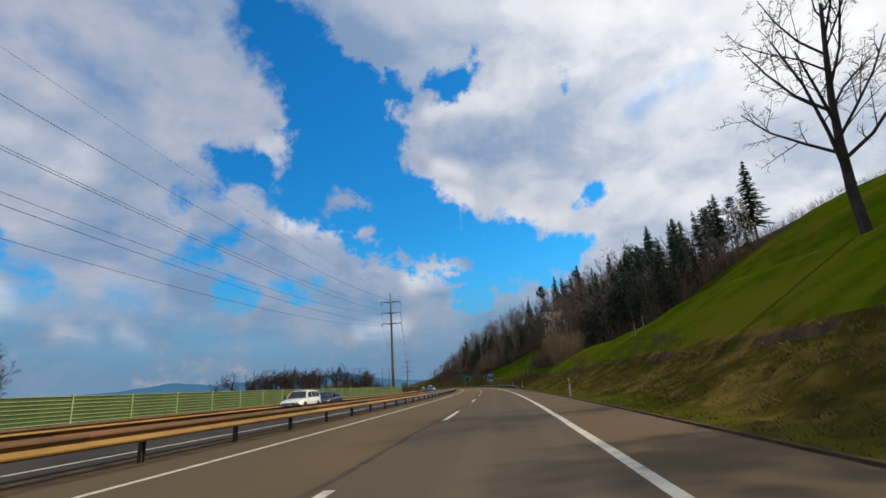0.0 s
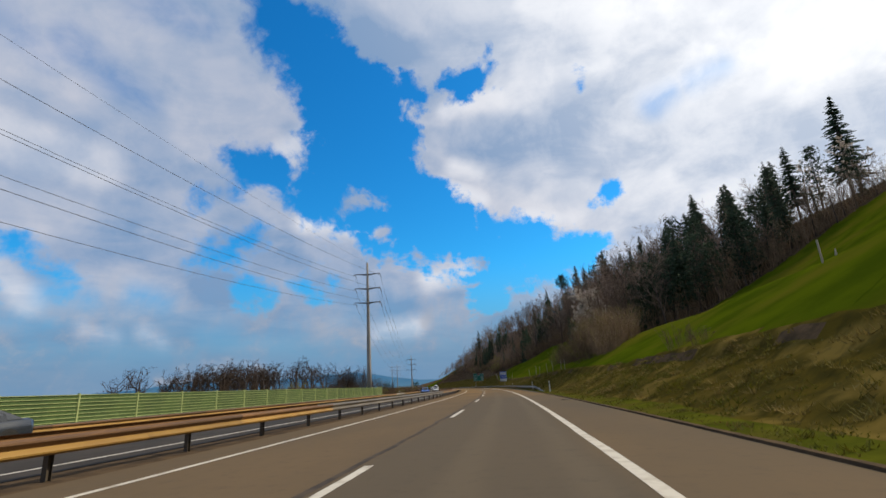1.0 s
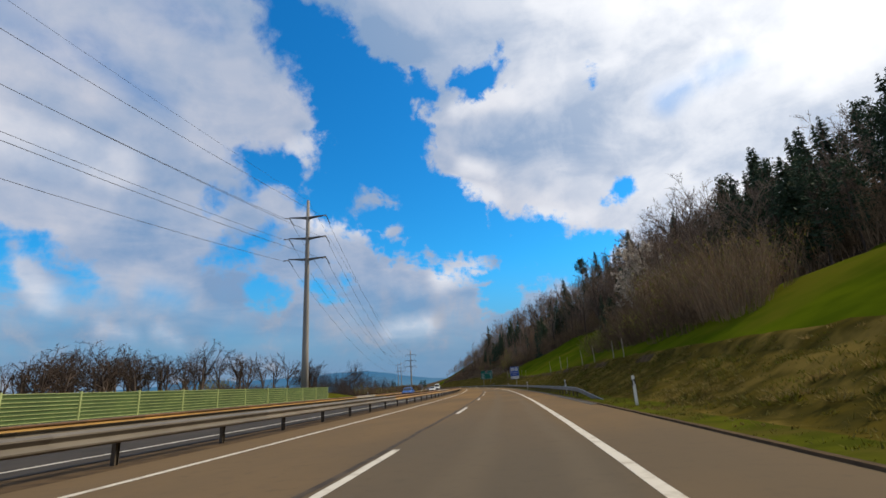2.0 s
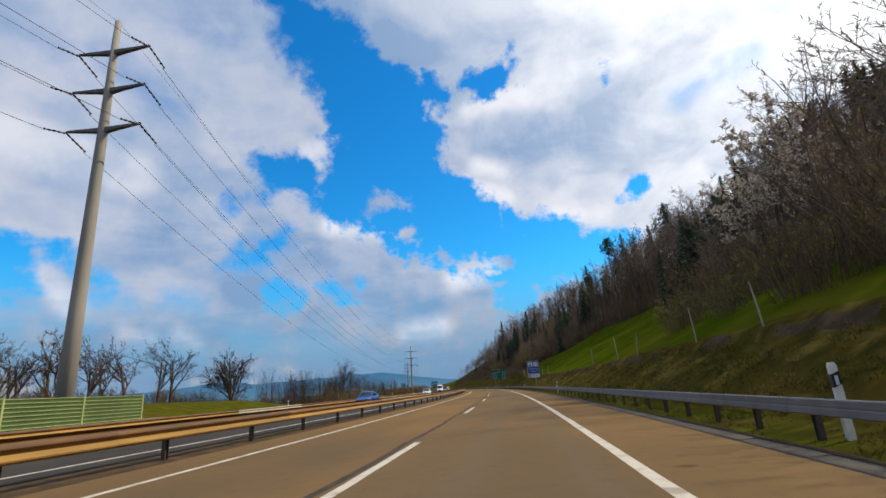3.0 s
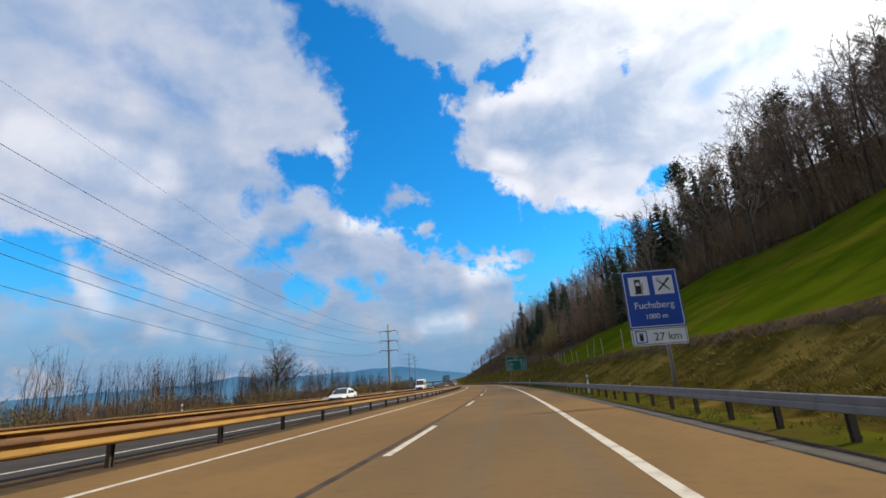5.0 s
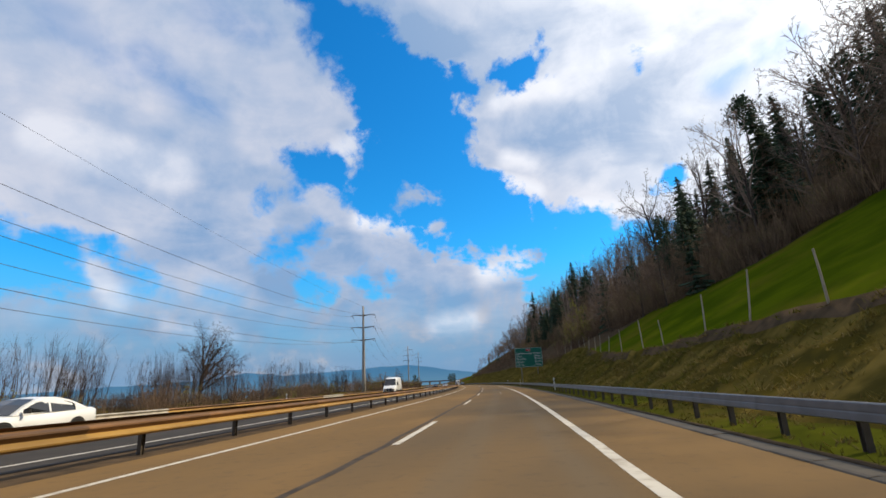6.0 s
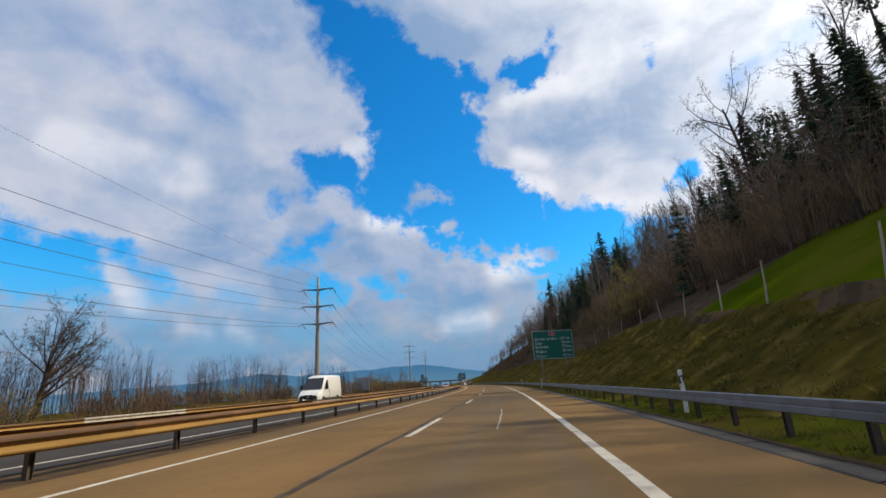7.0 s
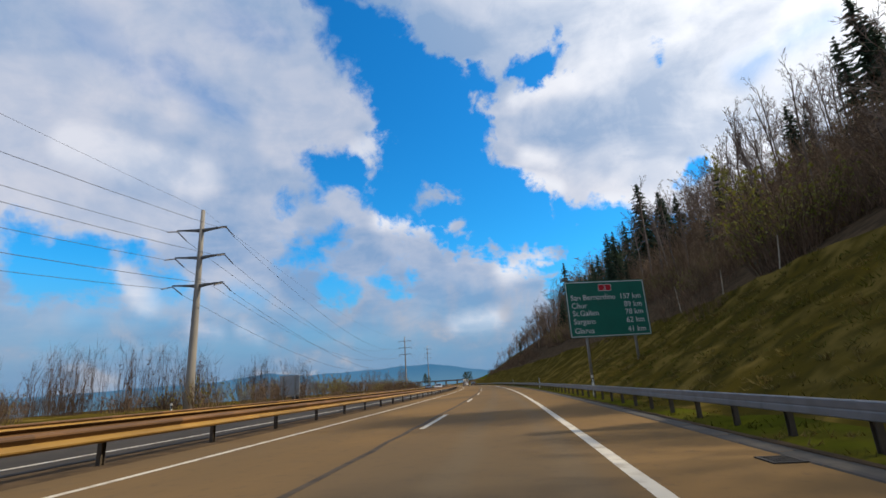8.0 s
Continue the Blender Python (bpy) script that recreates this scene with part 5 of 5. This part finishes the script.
bridge = thing("overpass", "low dark concrete road bridge over the far motorway", "bridge", m=place(1000, 0, 0, 14))
part("deck", Mesh().box(-52, 24, -4, 4, 5.2, 6.2).data("deck", ARM_MAT), bridge)
for y in (-4.1, 3.9):
    part("railing", Mesh().box(-52, 24, y, y + 0.2, 6.2, 7.1).data("railing", ARM_MAT), bridge)
for x in (-48, -24, -8.5, 8):
    part("pier", Mesh().box(x - 0.5, x + 0.5, -3, 3, -3, 5.2).data("pier", CONCRETE), bridge)

# ---- vehicles ----
GLASS = material("car_glass", (0.010, 0.012, 0.014), rough=0.05, spec=0.8)
RUBBER = material("tyre_rubber", (0.012, 0.012, 0.012), rough=0.85)
ALLOY = material("alloy", (0.42, 0.43, 0.45), rough=0.35, metal=0.8)
LAMP = material("headlamp", (0.75, 0.78, 0.80), rough=0.12, spec=0.8)
TRIM = material("black_trim", (0.018, 0.018, 0.019), rough=0.55)
REDLAMP = material("tail_lamp", (0.35, 0.010, 0.010), rough=0.25)
PLATE = material("plate_white", (0.6, 0.6, 0.58), rough=0.5)


def paintwork(name, colour):
    m = material(name, colour, tuple(c * 0.93 for c in colour), scale=0.6, rough=0.28, spec=0.6)
    m.node_tree.nodes["Principled BSDF"].inputs["Coat Weight"].default_value = 0.3
    return m


SHAPES = {
    # length, width, lower body (y, bottom, belt), cabin outline (y, z), its screens and side panes, wheel radius
    "saloon": dict(l=4.5, w=1.80, body=((-2.25, 0.42, 0.60), (-2.12, 0.26, 0.72), (-1.6, 0.22, 0.84), (-0.9, 0.20, 0.92), (0.4, 0.20, 0.96), (1.5, 0.24, 1.02), (2.05, 0.30, 1.04), (2.2, 0.34, 1.00), (2.25, 0.46, 0.82)), cabin=((-1.10, 0.90), (-0.62, 1.20), (-0.20, 1.38), (0.20, 1.45), (0.65, 1.44), (1.10, 1.34), (1.50, 1.18), (1.85, 1.02)), front=2, back=5, panes=((-0.72, 0.22), (0.30, 1.28)), wheel=0.33),
    "estate": dict(l=4.7, w=1.86, body=((-2.35, 0.44, 0.70), (-2.22, 0.28, 0.84), (-1.5, 0.25, 0.98), (-0.9, 0.23, 1.05), (0.6, 0.23, 1.08), (1.7, 0.26, 1.10), (2.2, 0.32, 1.05), (2.35, 0.44, 0.92)), cabin=((-1.05, 1.03), (-0.68, 1.36), (-0.40, 1.54), (0.0, 1.61), (0.8, 1.63), (1.6, 1.60), (1.98, 1.50), (2.22, 1.06)), front=2, back=6, panes=((-0.70, 0.25), (0.33, 1.20), (1.28, 1.95)), wheel=0.35),
}


def car(kind, name, paint, label, s, d, turn, category="car"):
    """A road vehicle that faces -y: body, cabin glass, roof, wheels, lamps, mirrors, grille and plate."""
    g = SHAPES[kind]
    ob = thing(name, label, category, "", place(s, d, 0.0, turn))
    w = g["w"] / 2
    body = Mesh()
    rows = []
    for i, (y, lo, hi) in enumerate(g["body"]):
        k = w * (0.86 if i in (0, len(g["body"]) - 1) else 0.95 if i in (1, len(g["body"]) - 2) else 1.0)
        mid = lo + (hi - lo) * 0.55
        rows.append([(-k * 0.82, y, lo), (-k * 0.98, y, lo + 0.08), (-k, y, mid), (-k * 0.96, y, hi - 0.05), (-k * 0.84, y, hi), (0, y, hi + 0.03), (k * 0.84, y, hi), (k * 0.96, y, hi - 0.05), (k, y, mid), (k * 0.98, y, lo + 0.08), (k * 0.82, y, lo)])
    body.grid(rows, closed=True)
    n = len(rows[0])
    body.f += [tuple(range(n)), tuple(range(len(rows) * n - 1, (len(rows) - 1) * n - 1, -1))]
    body.m += [0, 0]
    shell = part("body", body.data("body", paint, smooth=True), ob)
    line = g["cabin"]
    y0, y3, top = line[0][0], line[-1][0], max(z for _, z in line)
    belt = line[0][1]

    def wide(z):
        """Half width of the cabin at a height."""
        return w * (0.93 - 0.20 * smooth01(z, belt, top + 0.05))

    cabin = Mesh()
    cabin.grid([[(x * wide(z), y, z + h) for x, h in ((-1, 0), (-0.8, 0.02), (0, 0.045), (0.8, 0.02), (1, 0))] for y, z in line])
    for sx in (-1, 1):
        cabin.add([(sx * wide(z), y, z) for y, z in line], [tuple(range(len(line)))[::sx]])
    part("cabin", cabin.data("cabin", paint), ob)
    lo = belt + 0.07
    for name, rows in (("windscreen", line[:g["front"] + 1]), ("rear_window", line[g["back"]:])):
        screen = Mesh().grid([[(x * wide(z), y + (-0.012 if name == "windscreen" else 0.012), z + h + 0.014) for x, h in ((-0.88, 0.012), (0, 0.045), (0.88, 0.012))] for y, z in rows])
        part(name, screen.data(name, GLASS), ob, label="dark window glass")
    for sx in (-1, 1):
        for ya, yb in g["panes"]:
            ys = [ya + (yb - ya) * i / 6 for i in range(7)]
            up = [(y, max(lo + 0.02, float(np.interp(y, [q[0] for q in line], [q[1] for q in line])) - 0.075)) for y in ys]
            ring = up + [(yb, lo), (ya, lo)]
            part("side_window", Mesh().add([(sx * (wide(z) + 0.008), y, z) for y, z in ring], [tuple(range(len(ring)))[::sx]]).data("side_window", GLASS), ob, label="dark window glass")
    yf, yb = g["body"][0][0], g["body"][-1][0]
    hz = g["body"][1][2]
    for sx in (-1, 1):
        lm = Mesh().grid([[(sx * w * q, yf + 0.02 + r, z) for q, r in ((0.46, -0.03), (0.66, 0.0), (0.84, 0.16))][::sx] for z in (hz - 0.22, hz - 0.13, hz - 0.07)])
        part("headlamp", lm.data("headlamp", LAMP), ob, label="clear headlamp")
        part("tail_lamp", Mesh().box(sx * w * 0.66 - 0.12, sx * w * 0.66 + 0.12, yb - 0.05, yb + 0.012, g["body"][-1][2] - 0.28, g["body"][-1][2] - 0.08).data("tail_lamp", REDLAMP), ob, label="red tail lamp")
        part("mirror", Mesh().box(sx * (w + 0.10) - 0.09, sx * (w + 0.10) + 0.09, y0 + 0.28, y0 + 0.38, belt + 0.05, belt + 0.19).data("mirror", TRIM), ob)
        for yw in (yf + 0.19 * g["l"], yb - 0.20 * g["l"]):
            r = g["wheel"]
            wh = part("wheel", Mesh().disc((sx * (w - 0.10), yw, r), r, 20, depth=0.22, axis="x").data("wheel", RUBBER), ob)
            part("rim", Mesh().disc((sx * (w + 0.015), yw, r), r * 0.62, 14, depth=0.03, axis="x").data("rim", ALLOY), wh)
            part("wheel_arch", Mesh().disc((sx * (w - 0.03), yw, r + 0.03), r * 1.16, 20, depth=0.075, axis="x").data("wheel_arch", TRIM), ob)
    part("grille", Mesh().box(-w * 0.42, w * 0.42, yf - 0.02, yf + 0.03, hz - 0.26, hz - 0.10).data("grille", TRIM), ob, label="black grille")
    part("bumper_intake", Mesh().box(-w * 0.62, w * 0.62, yf - 0.015, yf + 0.05, g["body"][0][1] + 0.0, g["body"][0][1] + 0.10).data("bumper_intake", TRIM), ob)
    part("number_plate", Mesh().box(-0.26, 0.26, yf - 0.03, yf, g["body"][0][1] + 0.11, g["body"][0][1] + 0.20).data("number_plate", PLATE), ob)
    return ob


def sheet(me, pts):
    return me.add(pts, [tuple(range(len(pts)))])


def delivery_van(paint, label, s, d, turn):
    """A long high-roofed van that faces -y: one moulded shell with glass, lamps, trim and wheels set on it."""
    ob = thing("van", label, "van", "", place(s, d, 0.0, turn))
    shell, rows = Mesh(), []
    # along the van: y, half width, bottom, shoulder, top, half width at the top
    for y, w, lo, mid, hi, wt_top in ((-2.98, 0.78, 0.42, 0.78, 0.95, 0.60), (-2.92, 0.92, 0.30, 0.86, 1.08, 0.72), (-2.60, 0.98, 0.28, 0.98, 1.20, 0.84), (-2.05, 1.00, 0.28, 1.12, 1.38, 0.90),
                                (-1.62, 1.00, 0.28, 1.28, 1.92, 0.84), (-1.22, 1.00, 0.28, 1.34, 2.32, 0.80), (-0.85, 1.00, 0.28, 1.38, 2.52, 0.80), (-0.35, 1.00, 0.28, 1.40, 2.60, 0.82),
                                (2.70, 1.00, 0.30, 1.40, 2.62, 0.84), (2.93, 0.98, 0.32, 1.40, 2.57, 0.82), (2.98, 0.94, 0.40, 1.40, 2.48, 0.78)):
        side = [(w * 0.90, lo), (w, lo + 0.14), (w, mid), (w * 0.3 + wt_top * 0.7, mid + (hi - mid) * 0.82), (wt_top, hi - 0.06), (wt_top * 0.85, hi - 0.01), (wt_top * 0.4, hi + 0.02)]
        rows.append([(-x, y, z) for x, z in side] + [(x, y, z) for x, z in reversed(side)])
    shell.grid(rows, closed=True)
    n = len(rows[0])
    shell.f += [tuple(range(n)), tuple(range(len(rows) * n - 1, (len(rows) - 1) * n - 1, -1))]
    shell.m += [0, 0]
    part("body", shell.data("body", paint, smooth=True), ob)
    part("windscreen", sheet(Mesh(), [(-0.88, -2.12, 1.43), (0.88, -2.12, 1.43), (0.80, -1.33, 2.36), (-0.80, -1.33, 2.36)]).data("windscreen", GLASS), ob, label="dark sloping windscreen")
    part("bonnet_gap", Mesh().box(-0.72, 0.72, -2.12, -2.02, 1.375, 1.405).data("bonnet_gap", TRIM), ob, label="black wiper panel")
    part("grille", Mesh().grid([[(x, -3.0 + 0.10 * abs(x) ** 2, z) for x in (-0.62, -0.3, 0, 0.3, 0.62)] for z in (0.62, 0.95)]).data("grille", TRIM), ob, label="black grille")
    part("badge", Mesh().disc((0, -3.03, 0.80), 0.09, 14, depth=0.02).data("badge", ALLOY), ob)
    part("bumper", Mesh().grid([[(x, -3.03 + 0.14 * abs(x) ** 2.4, z) for x in (-1.0, -0.6, 0, 0.6, 1.0)] for z in (0.28, 0.36, 0.54)]).data("bumper", TRIM), ob, label="dark plastic bumper")
    part("rear_plate", Mesh().box(-0.26, 0.26, 2.98, 3.0, 0.62, 0.74).data("rear_plate", PLATE), ob)
    for sx in (-1, 1):
        part("side_window", sheet(Mesh(), [(sx * 1.012, -1.55, 1.38), (sx * 1.012, -0.72, 1.40), (sx * 0.93, -0.78, 2.16), (sx * 0.93, -1.10, 2.16), (sx * 1.0, -1.52, 1.62)]).data("side_window", GLASS), ob, label="dark cab window")
        part("headlamp", sheet(Mesh(), [(sx * 0.64, -2.96, 0.72), (sx * 0.93, -2.80, 0.74), (sx * 0.96, -2.64, 1.06), (sx * 0.80, -2.84, 1.10), (sx * 0.66, -2.93, 0.98)]).data("headlamp", LAMP), ob, label="tall clear headlamp")
        part("tail_lamp", Mesh().box(sx * 0.93 - 0.06, sx * 0.93 + 0.06, 2.93, 3.0, 0.95, 1.65).data("tail_lamp", REDLAMP), ob, label="red tail lamp")
        part("side_trim", Mesh().box(sx * 1.005 - 0.012, sx * 1.005 + 0.012, -1.55, 2.85, 0.52, 0.68).data("side_trim", TRIM), ob, label="black rubbing strip")
        part("mirror", Mesh().box(sx * 1.14 - 0.10, sx * 1.14 + 0.10, -1.66, -1.56, 1.42, 1.80).data("mirror", TRIM), ob)
        part("door_handle", Mesh().box(sx * 1.012 - 0.015, sx * 1.012 + 0.015, -0.78, -0.62, 1.18, 1.23).data("door_handle", TRIM), ob)
        part("door_gap", Mesh().box(sx * 1.003 - 0.004, sx * 1.003 + 0.004, -0.50, -0.485, 0.55, 1.40).data("door_gap", TRIM), ob)
        for yw in (-1.98, 1.75):
            wh = part("wheel", Mesh().disc((sx * 0.90, yw, 0.36), 0.36, 20, depth=0.24, axis="x").data("wheel", RUBBER), ob)
            part("rim", Mesh().disc((sx * 1.02, yw, 0.36), 0.21, 14, depth=0.03, axis="x").data("rim", ALLOY), wh)
            part("wheel_arch", Mesh().disc((sx * 0.975, yw, 0.40), 0.43, 20, depth=0.075, axis="x").data("wheel_arch", TRIM), ob)
    return ob


WHITE_P, DARK_P, BLUE_P = paintwork("white_paint", (0.72, 0.73, 0.74)), paintwork("anthracite_paint", (0.022, 0.028, 0.040)), paintwork("blue_paint", (0.016, 0.085, 0.36))
SILVER_P = paintwork("silver_paint", (0.36, 0.37, 0.39))
car("estate", "car", WHITE_P, "white estate car with dark windows on the oncoming carriageway", 40.5, -16.6, 0)
car("saloon", "car", DARK_P, "dark anthracite saloon following a white car", 47.3, -16.7, 0)
car("saloon", "car", BLUE_P, "bright blue car on the oncoming carriageway", 161.5, -16.6, 0)
car("saloon", "car", WHITE_P, "white saloon with dark windows on the oncoming carriageway", 221.7, -16.6, 0)
delivery_van(WHITE_P, "white high-roofed delivery van on the oncoming carriageway", 284.8, -16.6, 0)
delivery_van(WHITE_P, "white van far ahead in the same lanes", 470, -4.3, 180)
car("saloon", "car", DARK_P, "dark car far ahead in the same lanes", 486, -0.4, 180)
car("saloon", "car", SILVER_P, "silver car far off on the oncoming carriageway", 400, -12.6, 0)
car("saloon", "car", DARK_P, "dark car far off on the oncoming carriageway", 424, -16.6, 0)
